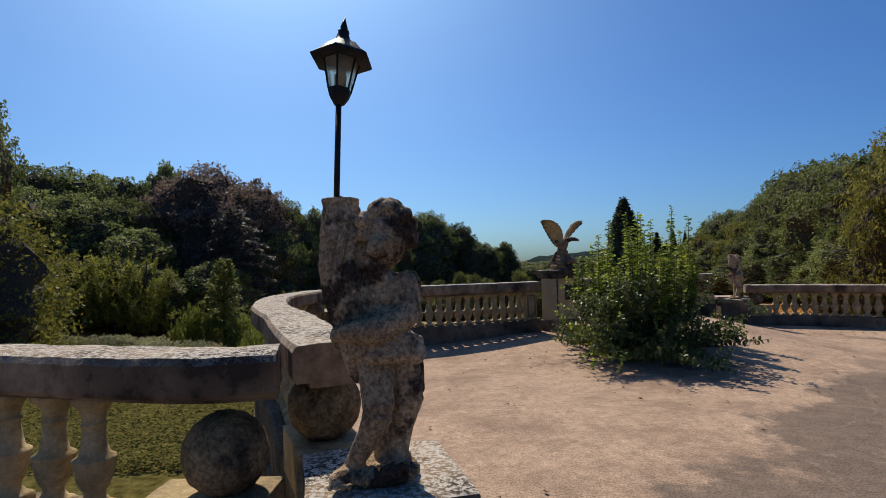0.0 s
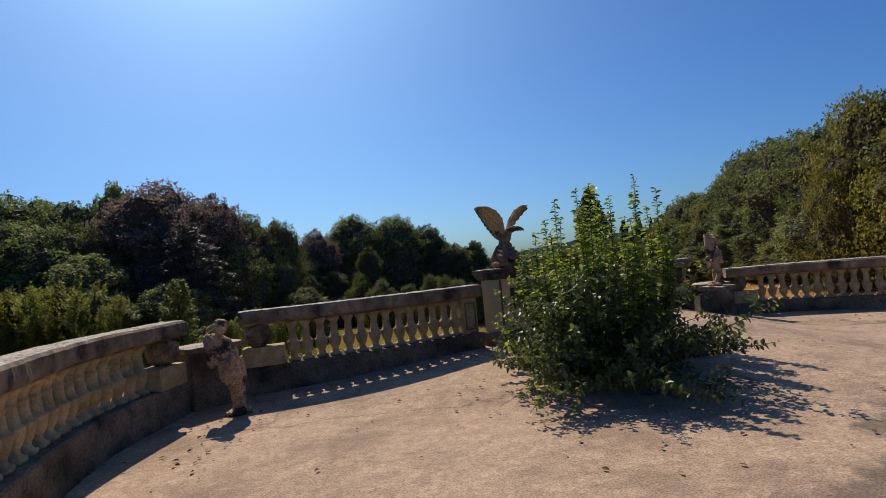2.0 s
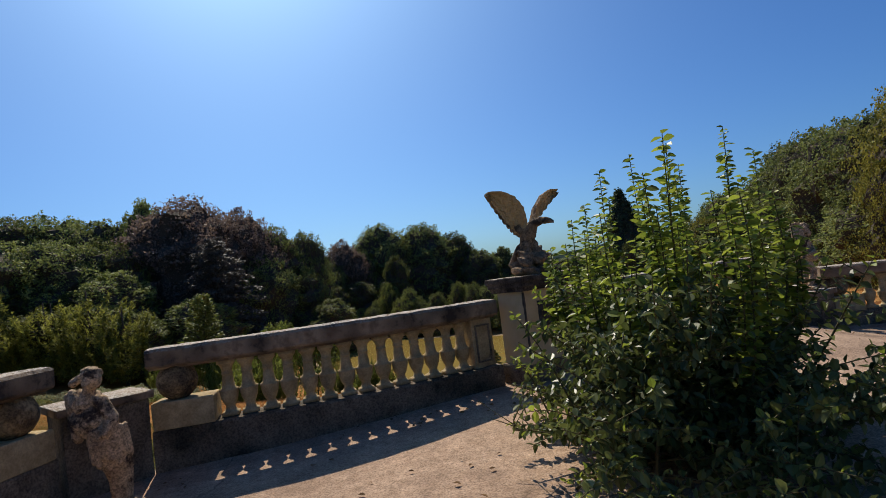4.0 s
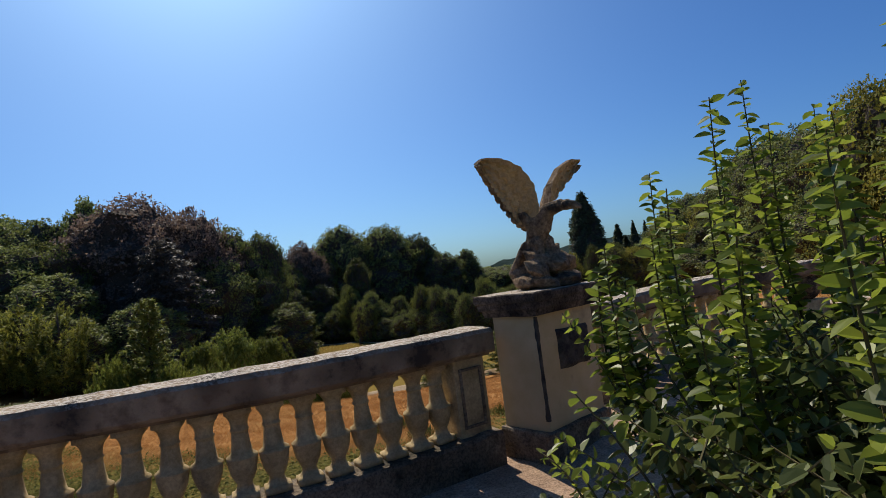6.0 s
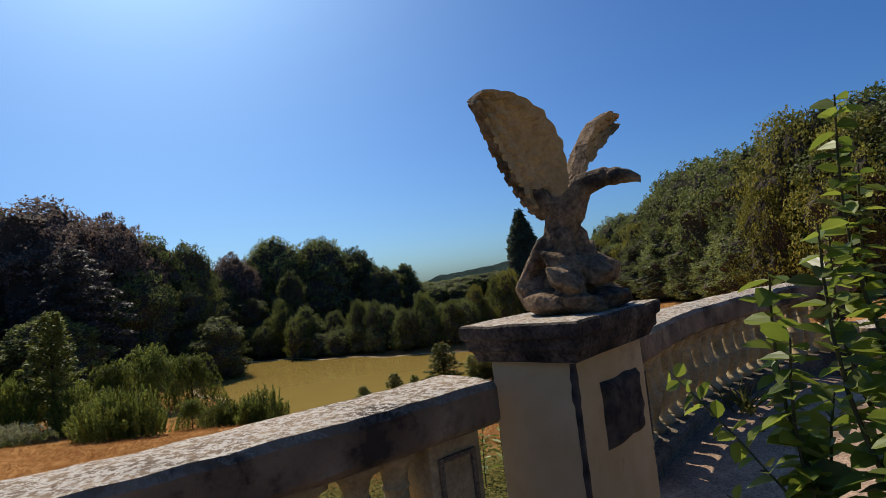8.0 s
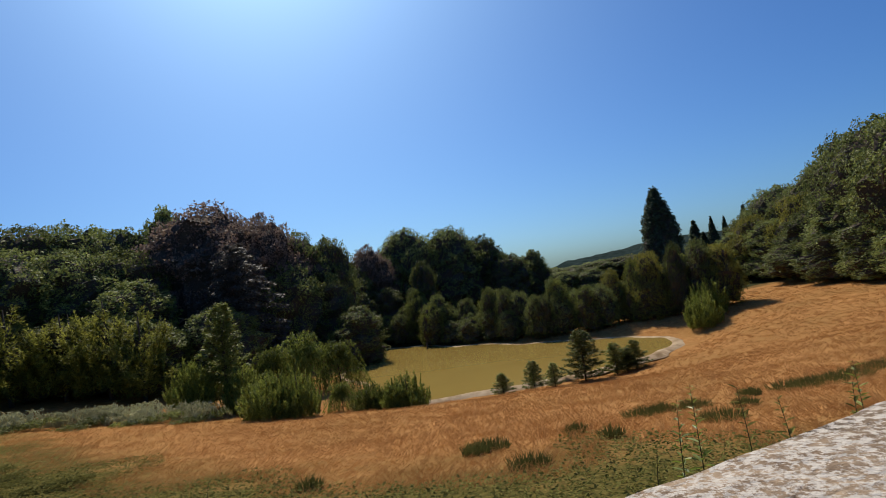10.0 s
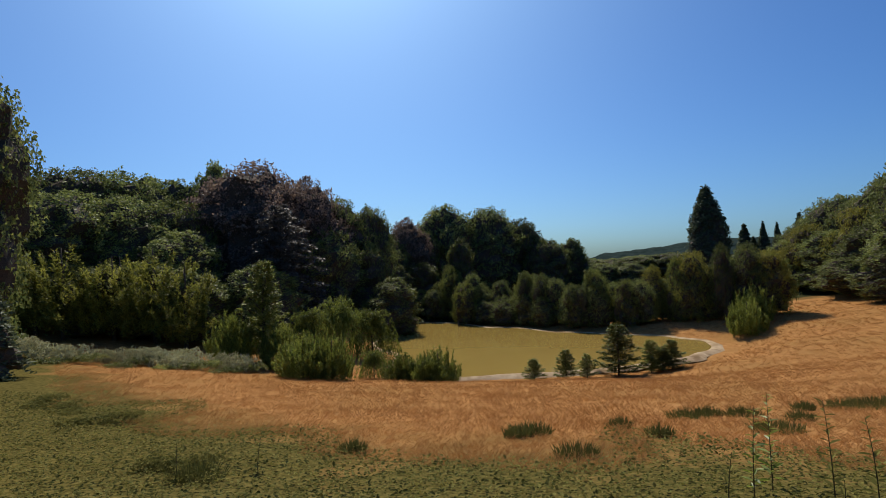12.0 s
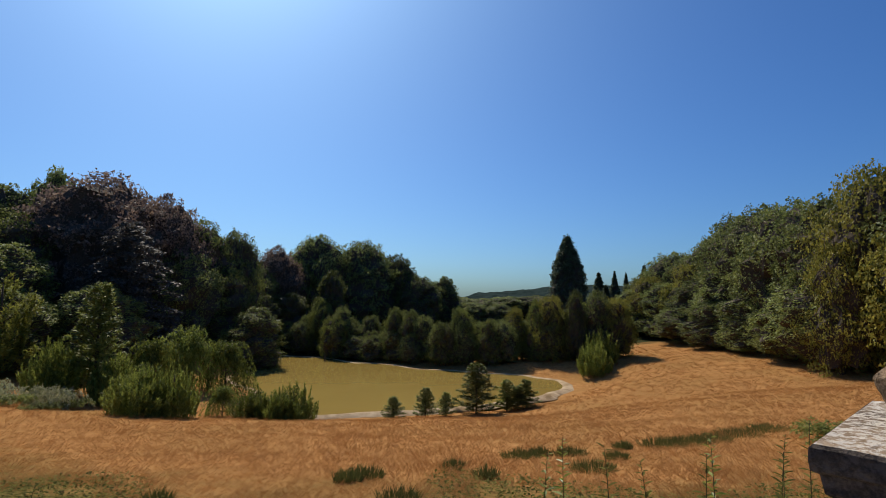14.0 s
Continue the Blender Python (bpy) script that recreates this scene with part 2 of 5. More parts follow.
DRYSTEM = leafmat("dry_stems", (0.20, 0.13, 0.07), (0.42, 0.30, 0.19), 0.1, 0.0, 0.9, 0.05, 3.0)
STRAW = leafmat("straw", (0.33, 0.155, 0.052), (0.60, 0.33, 0.128), 0.3, 0.2, 0.95, 0.05, 0.3)
IVY = leafmat("ground_ivy_leaves", (0.08, 0.085, 0.02), (0.25, 0.225, 0.065), 0.35, 0.0, 0.9, 0.05, 0.9)


# ---- builders ----
def mesh_of(name, verts, faces, material, smooth=False):
    me = bpy.data.meshes.new(name)
    me.from_pydata([tuple(v) for v in verts], [], [tuple(f) for f in faces])
    me.materials.append(material)
    if smooth:
        me.polygons.foreach_set("use_smooth", [True] * len(me.polygons))
    me.update()
    return me


def part(name, data, parent=None, label="", m=None):
    """Links a mesh, or a bmesh with its material, as one object."""
    ob = new(name, data)
    if m is not None:
        ob.matrix_basis = m
    if parent is not None:
        ob.parent = parent
    if label:
        ob["label"] = label
    return ob


def bm_mesh(name, bm, material, smooth=False):
    me = bpy.data.meshes.new(name)
    bm.to_mesh(me)
    bm.free()
    me.materials.append(material)
    if smooth:
        me.polygons.foreach_set("use_smooth", [True] * len(me.polygons))
    return me


def holder(name, x, y, z, label, category, group="", kind="", rz=0.0):
    ob = new(name)
    ob.empty_display_size = 0.1
    ob.matrix_basis = pose(x, y, z, 0, 0, rz)
    return tagged(ob, label, category, group, kind)


def smooth(a, b, x):
    t = min(1.0, max(0.0, (x - a) / (b - a)))
    return t * t * (3 - 2 * t)


def floor_z(x, y):
    rise = 0.14 * smooth(0.0, 1.0, (0.5 * x + y - 8) / 3) + 0.12 * smooth(11.4, 12.8, 0.5 * x + y)
    return rise * (1 - smooth(4.6, 7.2, x)) - 0.14 * smooth(4.6, 7.2, x)


# the pond's shore in plan, and how far out a place lies: 1 on the shore, less over the water
POND = (-6.0, 86.0)
SHORE = [(-29, 112), (-24, 117), (-17.5, 115), (-8, 105.5), (2.5, 97.5), (10.3, 93.5), (18, 89.5), (21.3, 84.5), (20.6, 79), (17, 74.5), (10, 69), (3, 66), (-3, 64.6), (-8, 63.2), (-13, 67), (-17.5, 78), (-23, 94)]
BANK = sorted((math.atan2(q[1] - POND[1], q[0] - POND[0]), math.hypot(q[0] - POND[0], q[1] - POND[1])) for q in SHORE)


def shore_reach(a):
    ring = [(BANK[-1][0] - 2 * math.pi, BANK[-1][1])] + BANK + [(BANK[0][0] + 2 * math.pi, BANK[0][1])]
    for (a0, r0), (a1, r1) in zip(ring, ring[1:]):
        if a0 <= a <= a1:
            t = (a - a0) / (a1 - a0)
            return r0 + (r1 - r0) * t * t * (3 - 2 * t)
    return BANK[0][1]


def shore(x, y):
    dx, dy = x - POND[0], y - POND[1]
    d = math.hypot(dx, dy)
    return d / shore_reach(math.atan2(dy, dx)) if d < 70 else 9.0


def ground_z(x, y):
    d = y - 9.4
    z = -1.0 - 0.16 * min(max(d, 5.0), 51.5)
    k = abs(x + 3) - 12
    side = 0.085 * (k if k > 6 else 6 * math.exp((k - 6) / 6))
    far = max(0.0, min(1.0, (y - 10) / 40))
    z += side * far * (1 if y < 130 else max(0.2, 1 - (y - 130) / 300))
    if y > 115:
        z += 0.03 * (min(y, 400) - 115)
    r = shore(x, y)
    if r < 1.4:
        k = smooth(0, 1, (1.4 - r) / 0.36)
        z = z * (1 - k) + (-9.62 - 0.7 * smooth(0, 1, (0.98 - r) / 0.1)) * k
    z += 0.12 * noise.noise((x * 0.21, y * 0.21, 0)) + 0.35 * noise.noise((x * 0.05, y * 0.05, 3)) * far
    return z


def resample(pts, step):
    p = [Vector((*q, 0)) for q in pts]
    # Catmull-Rom through the points
    dense = []
    for i in range(len(p) - 1):
        a, b, c, d = p[max(i - 1, 0)], p[i], p[i + 1], p[min(i + 2, len(p) - 1)]
        for k in range(24):
            t = k / 24
            dense.append(0.5 * (2 * b + (c - a) * t + (2 * a - 5 * b + 4 * c - d) * t * t + (3 * b - a - 3 * c + d) * t ** 3))
    dense.append(p[-1])
    lens = [0.0]
    for u, v in zip(dense, dense[1:]):
        lens.append(lens[-1] + (v - u).length)
    n = max(2, round(lens[-1] / step))
    out, j = [], 0
    for i in range(n + 1):
        s = lens[-1] * i / n
        while j < len(lens) - 2 and lens[j + 1] < s:
            j += 1
        t = (s - lens[j]) / max(1e-9, lens[j + 1] - lens[j])
        out.append(dense[j].lerp(dense[j + 1], t))
    return out, lens[-1]


def sweep(name, pts, profile, material, step=0.1, rough=0.0, freq=7.0):
    """A profile of (aside, z) drawn along a line in plan, with capped ends; rough: metres of wear."""
    line, _ = resample(pts, step)
    verts, faces, k = [], [], len(profile)
    for i, q in enumerate(line):
        t = (line[min(i + 1, len(line) - 1)] - line[max(i - 1, 0)]).normalized()
        n = Vector((t.y, -t.x, 0))
        for o, z in profile:
            v = q + n * o + Vector((0, 0, z))
            if rough:
                v += noise.noise_vector(v * freq) * rough
            verts.append(v)
    for i in range(len(line) - 1):
        for j in range(k):
            a, b = i * k + j, i * k + (j + 1) % k
            faces.append((a, a + k, b + k, b))
    faces.append(tuple(range(k)))
    faces.append(tuple(reversed(range((len(line) - 1) * k, len(line) * k))))
    me = mesh_of(name, verts, faces, material)
    return me


def lathe(name, prof, material, seg=12, square=()):
    bm = bmesh.new()
    rings = []
    for i, (r, z) in enumerate(prof):
        ring = []
        for s in range(seg):
            a = 2 * math.pi * (s + 0.5) / seg
            c, d = math.cos(a), math.sin(a)
            f = 1 / max(abs(c), abs(d)) if i in square else 1
            ring.append(bm.verts.new((r * c * f, r * d * f, z)))
        rings.append(ring)
    for u, v in zip(rings, rings[1:]):
        for s in range(seg):
            bm.faces.new((u[s], u[(s + 1) % seg], v[(s + 1) % seg], v[s]))
    bm.faces.new(list(reversed(rings[0])))
    bm.faces.new(rings[-1])
    me = bm_mesh(name, bm, material, True)
    return me


def box(name, sx, sy, z0, z1, material, bevel=0.012, rough=0.0, cuts=0):
    bm = bmesh.new()
    bmesh.ops.create_cube(bm, size=1)
    for v in bm.verts:
        v.co = Vector((v.co.x * sx, v.co.y * sy, z0 + (v.co.z + 0.5) * (z1 - z0)))
    if bevel:
        bmesh.ops.bevel(bm, geom=bm.edges[:], offset=bevel, segments=2, affect="EDGES", profile=0.6)
    if cuts:
        bmesh.ops.subdivide_edges(bm, edges=bm.edges[:], cuts=cuts, use_grid_fill=True)
    if rough:
        for v in bm.verts:
            v.co += noise.noise_vector(v.co * 8 + Vector((sx * 31, sy * 17, z1))) * rough
    return bm_mesh(name, bm, material)


def blob(bm, c, r, rot=(0, 0, 0), sub=2):
    res = bmesh.ops.create_icosphere(bm, subdivisions=sub, radius=1)
    m = Matrix.LocRotScale(Vector(c), Euler([radians(a) for a in rot]), Vector(r))
    bmesh.ops.transform(bm, matrix=m, verts=res["verts"])


def limb(bm, a, b, ra, rb, seg=10):
    a, b = Vector(a), Vector(b)
    res = bmesh.ops.create_cone(bm, cap_ends=True, segments=seg, radius1=ra, radius2=rb, depth=(b - a).length)
    m = Matrix.Translation((a + b) / 2) @ (b - a).to_track_quat("Z", "Y").to_matrix().to_4x4()
    bmesh.ops.transform(bm, matrix=m, verts=res["verts"])
    blob(bm, a, (ra,) * 3, sub=1)
    blob(bm, b, (rb,) * 3, sub=1)


def carved(ob, voxel=0.014, wear=0.012, size=0.06, turns=6):
    """Fuses the lumps of a carved stone figure and weathers them."""
    r = ob.modifiers.new("fuse", "REMESH")
    r.mode, r.voxel_size, r.use_smooth_shade = "VOXEL", voxel, True
    s = ob.modifiers.new("soften", "SMOOTH")
    s.factor, s.iterations = 0.5, turns
    tex = bpy.data.textures.new("wear", "CLOUDS")
    tex.noise_scale, tex.noise_depth = size, 4
    d = ob.modifiers.new("weather", "DISPLACE")
    d.texture, d.strength, d.mid_level = tex, wear, 0.5
    return ob


# ---- terrace: floor and ground ----
LINE_A = [(-5.2, 3.55), (-3.4, 3.12), (-1.6, 2.76), (-0.72, 2.585), (-0.365, 2.64)]
LINE_B = [(-0.17, 2.77), (-0.38, 3.2), (-0.62, 3.72), (-0.92, 4.4), (-1.5, 5.6), (-1.95, 7.2), (-1.92, 8.72)]
LINE_C = [(-1.38, 9.36), (0.12, 9.79), (0.95, 10.17), (1.635, 10.585)]
LINE_D = [(2.55, 11.25), (3.45, 12.12), (4.7, 12.92), (6.0, 13.4)]
LINE_E = [(6.75, 13.35), (8.0, 12.92), (9.3, 12.0), (10.3, 10.6), (10.9, 9.0), (11.2, 7.0)]
outline = []
for ln in (LINE_A, LINE_B, LINE_C, LINE_D, LINE_E):
    outline += [(q.x, q.y) for q in resample(ln, 0.4)[0]]
outline += [(11.2, -9.0), (-5.2, -9.0)]


def inside(x, y):
    c, j = False, len(outline) - 1
    for i in range(len(outline)):
        (xi, yi), (xj, yj) = outline[i], outline[j]
        if (yi > y) != (yj > y) and x < (xj - xi) * (y - yi) / (yj - yi) + xi:
            c = not c
        j = i
    return c


def grid_mesh(name, xs, ys, height, material, keep=None):
    idx, verts, faces = {}, [], []

    def vid(i, j):
        if (i, j) not in idx:
            idx[i, j] = len(verts)
            verts.append((xs[i], ys[j], height(xs[i], ys[j])))
        return idx[i, j]
    for i in range(len(xs) - 1):
        for j in range(len(ys) - 1):
            if keep is None or keep((xs[i] + xs[i + 1]) / 2, (ys[j] + ys[j + 1]) / 2):
                faces.append((vid(i, j), vid(i + 1, j), vid(i + 1, j + 1), vid(i, j + 1)))
    return mesh_of(name, verts, faces, material, True)


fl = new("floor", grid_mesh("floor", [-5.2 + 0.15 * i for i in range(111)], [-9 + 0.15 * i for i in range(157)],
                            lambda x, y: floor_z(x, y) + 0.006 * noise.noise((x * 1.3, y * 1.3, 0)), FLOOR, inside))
tagged(fl, "worn sandy concrete terrace floor with cracks and grey patches", "floor", kind="structure")


def spread(n, near, far):
    return [math.copysign(near * (math.exp(abs(t) * math.log(far / near + 1)) - 1), t) for t in [2 * i / n - 1 for i in range(n + 1)]]


gx = [v - 1 for v in spread(240, 30, 2600)]
gy = [v + 45 for v in spread(280, 30, 2900)]
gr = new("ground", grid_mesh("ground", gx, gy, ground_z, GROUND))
tagged(gr, "sloping meadow of dry grass around a pond", "ground", kind="structure")
pond_pts, bank_v, bank_f = [], [], []
for i in range(144):
    a = -math.pi + 2 * math.pi * (i + 0.5) / 144
    c, d, k = math.cos(a), math.sin(a), shore_reach(a) * (1 + 0.012 * noise.noise((math.cos(a) * 9, math.sin(a) * 9, 5)))
    pond_pts.append((POND[0] + 1.01 * k * c, POND[1] + 1.01 * k * d, -9.45))
    for m, z in ((0.97, -9.62), (1.0, -9.43), (1.01, -9.38), (1.025, -9.36), (1.06, -9.7)):
        q = k * m + 0.6 * noise.noise((c * 11, d * 11, m * 4)) * (m > 1.01)
        bank_v.append((POND[0] + q * c, POND[1] + q * d, z))
for i in range(144):
    for j in range(4):
        p, q = i * 5 + j, (i + 1) % 144 * 5 + j
        bank_f.append((p, q, q + 1, p + 1))
bank = new("shore", mesh_of("shore", bank_v, bank_f, MUD, True))
tagged(bank, "pale dried mud along the pond's edge", "shore", kind="structure")
pond = new("water", mesh_of("water", pond_pts, [tuple(range(144))], WATER))
tagged(pond, "murky ochre pond water with a still surface", "pond", kind="structure")

# distant wooded hill
hv = lambda x, y: -14 + 44 * math.exp(-(((x - 330) / 190) ** 2 + ((y - 960) / 160) ** 2)) + 12 * math.exp(-(((x - 120) / 100) ** 2 + ((y - 930) / 120) ** 2)) + 5 * noise.noise((x * 0.03, y * 0.03, 1)) + 3 * noise.noise((x * 0.09, y * 0.09, 2))
hill = new("backdrop", grid_mesh("backdrop", [-60 + 9 * i for i in range(90)], [780 + 12 * i for i in range(30)], hv, HILL))
tagged(hill, "hazy wooded hill beyond the valley", "hill", kind="structure")

# retaining walls below the balustrades
for nm, ln in (("a", LINE_A), ("b", LINE_B + LINE_C[:1]), ("c", LINE_C + LINE_D[:1]), ("d", LINE_D + LINE_E[:1]), ("e", LINE_E)):
    w = new("wall_" + nm, sweep("wall_" + nm, ln, [(-0.17, -3.2), (-0.17, -0.02), (0.12, -0.02), (0.12, -3.2)], BASE, 0.3))
    tagged(w, "rough stone retaining wall below the terrace", "wall", kind="structure")


# ---- balustrades ----
BAL = lathe("baluster", [(0.072, 0), (0.072, 0.032), (0.062, 0.038), (0.044, 0.062), (0.041, 0.085), (0.055, 0.108), (0.070, 0.145), (0.079, 0.19), (0.082, 0.215), (0.086, 0.222), (0.084, 0.230),
                         (0.060, 0.246), (0.051, 0.29), (0.045, 0.345), (0.044, 0.362), (0.051, 0.366), (0.051, 0.376), (0.045, 0.380), (0.047, 0.41), (0.056, 0.437), (0.070, 0.456), (0.072, 0.462), (0.072, 0.5)],
            BALUSTER, 14, (0, 1, 21, 22))
bmb = bmesh.new()
blob(bmb, (0, 0, 0), (0.17, 0.17, 0.17), sub=3)
for v in bmb.verts:
    v.co += noise.noise_vector(v.co * 14) * 0.006
BALLSTONE = speckled(mat("lichened_ball_stone", (0.17, 0.115, 0.06), (0.37, 0.26, 0.135), 9, (0.06, 0.043, 0.03), 4.0, (0.46, 0.6), bump=0.7, bscale=40, space="World"))
BALL = bm_mesh("ball", bmb, BALLSTONE, True)
COPE = [(-0.16, 0.89), (-0.175, 0.91), (-0.175, 1.025), (-0.155, 1.05), (-0.06, 1.056), (0.06, 1.056), (0.155, 1.05), (0.175, 1.025), (0.175, 0.91), (0.16, 0.89)]
RAIL = [(-0.1, 0.865), (-0.1, 0.92), (0.1, 0.92), (0.1, 0.865)]
FOOT = [(-0.15, -0.12), (-0.15, 0.345), (-0.135, 0.365), (0.0, 0.372), (0.135, 0.365), (0.15, 0.345), (0.15, -0.12)]


def balustrade(line, start, end, label, spacing=0.185, low=0.0, bare=0.62):
    """start and end: what closes the row there, 'ball', 'panel' or ''."""
    mid = resample(line, 0.05)[0]
    h = holder("balustrade", mid[0].x, mid[0].y, 0, label, "balustrade", "balustrades round the terrace")
    back = h.matrix_basis.inverted()
    for nm, prof, mt, rough, step in (("coping", COPE, COPING, 0.007, 0.05), ("rail", RAIL, COPING, 0.002, 0.1), ("base_course", FOOT, BASE, 0.014, 0.07)):
        o = part(nm, sweep(nm, line, prof, mt, step, rough, 9.0), h, "", back)
        if nm == "coping":
            o["label"] = "lichen-flecked stone coping"
    pts, length = resample(line, 0.01)

    def place(s):
        i = min(len(pts) - 2, max(0, int(s / length * (len(pts) - 1))))
        t = (pts[i + 1] - pts[i])
        return pts[i], math.degrees(math.atan2(t.y, t.x))
    s0, s1 = 0.12, length - 0.12
    for mode, where, sgn in ((start, 0, 1), (end, length, -1)):
        if mode == "ball":
            q, a = place(where + sgn * 0.2)
            part("ball", BALL, h, "round stone ball under the coping", back @ pose(q.x, q.y, 0.745 - low, 0, 0, a))
            q, a = place(where + sgn * 0.26)
            part("block", box("block", 0.5, 0.31, 0.36, 0.592 - low, BALUSTER, 0.012, 0.006, 2), h, "", back @ pose(q.x, q.y, 0, 0, 0, a))
            if sgn > 0:
                s0 = bare
            else:
                s1 = length - bare
        if mode == "panel":
            q, a = place(where + sgn * 0.16)
            pn = part("panel", box("panel", 0.25, 0.17, 0.36, 0.87, BALUSTER, 0.008), h, "", back @ pose(q.x, q.y, 0, 0, 0, a))
            for zz, hh in ((0.43, 0.018), (0.80, 0.018)):
                part("moulding", box("moulding", 0.18, 0.02, zz - hh / 2, zz + hh / 2, BASE, 0.004), pn, "", pose(0, -0.09, 0))
            for xx in (-0.08, 0.08):
                part("moulding", box("moulding", 0.018, 0.02, 0.43, 0.80, BASE, 0.004), pn, "", pose(xx, -0.09, 0))
            if sgn > 0:
                s0 = 0.38
            else:
                s1 = length - 0.38
    n = max(1, int((s1 - s0) / spacing))
    for i in range(n + 1):
        q, a = place(s0 + (s1 - s0) * i / n)
        part("baluster", BAL, h, "", back @ pose(q.x, q.y, 0.37, random.uniform(-1, 1), random.uniform(-1, 1), a + random.uniform(-4, 4)))
    return h


balustrade(LINE_A, "", "ball", "straight weathered stone balustrade with a ball at its end", 0.235, 0.1, 0.82)
balustrade(LINE_B, "ball", "ball", "curved weathered stone balustrade with lichened coping")
balustrade(LINE_C, "ball", "panel", "weathered stone balustrade meeting the eagle's pillar", 0.172)
balustrade(LINE_D, "panel", "ball", "stone balustrade behind the leafy shrub")
far_row = balustrade(LINE_E, "ball", "", "far curved stone balustrade of the terrace")
far_row.location.z = -0.28

# low blocks in the gaps between the balustrades
for x, y, a, s, z in ((-1.72, 9.12, 50, 0.62, 0.0), (6.4, 13.42, 5, 0.6, -0.2)):
    b = holder("pedestal_block", x, y, z, "low mossy stone pedestal between two balustrades", "pedestal", "low pedestals", rz=a)
    part("body", box("body", s, 0.5, -0.2, 0.66, BASE, 0.02, 0.012, 3), b)
    part("slab", box("slab", s + 0.08, 0.56, 0.655, 0.72, COPING, 0.012, 0.008, 3), b)


# ---- eagle pillar ----
PILLAR_TURN = 41.0
PX, PY = 2.12, 10.69
pil = holder("pillar", PX, PY, 0, "cream plastered stone pillar carrying a stone eagle", "pillar", rz=PILLAR_TURN)
part("shaft", box("shaft", 0.64, 0.385, 0.34, 1.105, PLASTER, 0.01, 0.004, 3), pil, "stained cream plaster")
part("base", box("base", 0.70, 0.45, -0.15, 0.345, BASE, 0.02, 0.014, 3), pil)
capd = [(0.0, 1.10, 0.0), (0.035, 1.10, 0), (0.05, 1.14, 0), (0.062, 1.15, 0), (0.066, 1.19, 0), (0.08, 1.198, 0), (0.085, 1.22, 0), (0.085, 1.246, 0), (0.076, 1.254, 0)]
bm = bmesh.new()
rings = []
for o, z, _ in capd:
    hx, hy = 0.32 + o, 0.1925 + o
    ring = []
    for (ax, ay), (bx, by) in (((-1, -1), (1, -1)), ((1, -1), (1, 1)), ((1, 1), (-1, 1)), ((-1, 1), (-1, -1))):
        for k in range(8):
            t = k / 8
            v = Vector((hx * (ax + (bx - ax) * t), hy * (ay + (by - ay) * t), z))
            ring.append(bm.verts.new(v + noise.noise_vector(v * 11) * 0.008))
    rings.append(ring)
for u, v in zip(rings, rings[1:]):
    for s in range(32):
        bm.faces.new((u[s], u[(s + 1) % 32], v[(s + 1) % 32], v[s]))
bm.faces.new(list(reversed(rings[0])))
tp = bm.faces.new(rings[-1])
tp.material_index = 1
cme = bm_mesh("cap", bm, CAPSTONE)
cme.materials.append(COPING)
part("cap", cme, pil, "chipped dark moulded stone cap")
bm = bmesh.new()
bmesh.ops.create_grid(bm, x_segments=16, y_segments=12, size=0.5)
for v in bm.verts:
    x, y = v.co.x * 0.36, v.co.y * 0.27
    edge_in = min(0.5 - abs(v.co.x), 0.5 - abs(v.co.y))
    r = 0.012 * noise.noise((x * 22, y * 22, 0)) + 0.008 * noise.noise((x * 50, y * 50, 4))
    v.co = Vector((x + 0.012 * noise.noise((y * 9, 1, 0)), -(0.018 + r) if edge_in > 0.01 else 0.004, y + 0.012 * noise.noise((x * 9, 5, 0))))
part("plaque", bm_mesh("plaque", bm, PLAQUE, True), pil, "worn dark relief plaque", pose(0.05, -0.196, 0.84))

bm = bmesh.new()
prev = None
for i in range(26):
    z = 1.09 - 0.68 * i / 25
    w = 0.012 + 0.016 * abs(noise.noise((z * 13, 2, 0))) + 0.012 * abs(noise.noise((z * 40, 5, 0)))
    ring = [bm.verts.new(c) for c in ((-0.32 + w * 0.8, -0.196, z), (-0.3235, -0.196, z), (-0.3235, -0.1925 + w, z))]
    if prev:
        bm.faces.new((prev[0], prev[1], ring[1], ring[0]))
        bm.faces.new((prev[1], prev[2], ring[2], ring[1]))
    prev = ring
part("chipped_edge", bm_mesh("chipped_edge", bm, PLAQUE), pil, "dark chipped corner of the plaster")

# ---- eagle ----
EX, EY, EZ = 2.17, 10.68, 1.25
out = Vector((-0.85, -0.526, 0))
fwd = Vector((0.526, -0.85, 0))
up = Vector((0, 0, 1))


def ev(o, f, z):
    return out * o + fwd * f + up * z


body_bm = bmesh.new()
# trunk, breast, neck, head, beak, tail, thighs
limb(body_bm, ev(0.03, -0.05, 0.26), ev(0.0, 0.02, 0.46), 0.065, 0.088)
limb(body_bm, ev(0.0, 0.02, 0.44), ev(-0.02, 0.09, 0.545), 0.085, 0.058)
limb(body_bm, ev(-0.02, 0.09, 0.545), ev(-0.06, 0.20, 0.57), 0.055, 0.042)
blob(body_bm, ev(-0.075, 0.235, 0.562), (0.05, 0.05, 0.04))
limb(body_bm, ev(-0.09, 0.27, 0.556), ev(-0.105, 0.32, 0.538), 0.034, 0.018)
limb(body_bm, ev(-0.105, 0.32, 0.538), ev(-0.108, 0.33, 0.515), 0.015, 0.005)
limb(body_bm, ev(0.05, 0.02, 0.34), ev(0.06, 0.05, 0.22), 0.052, 0.03)
limb(body_bm, ev(-0.05, 0.02, 0.34), ev(-0.06, 0.05, 0.22), 0.052, 0.03)
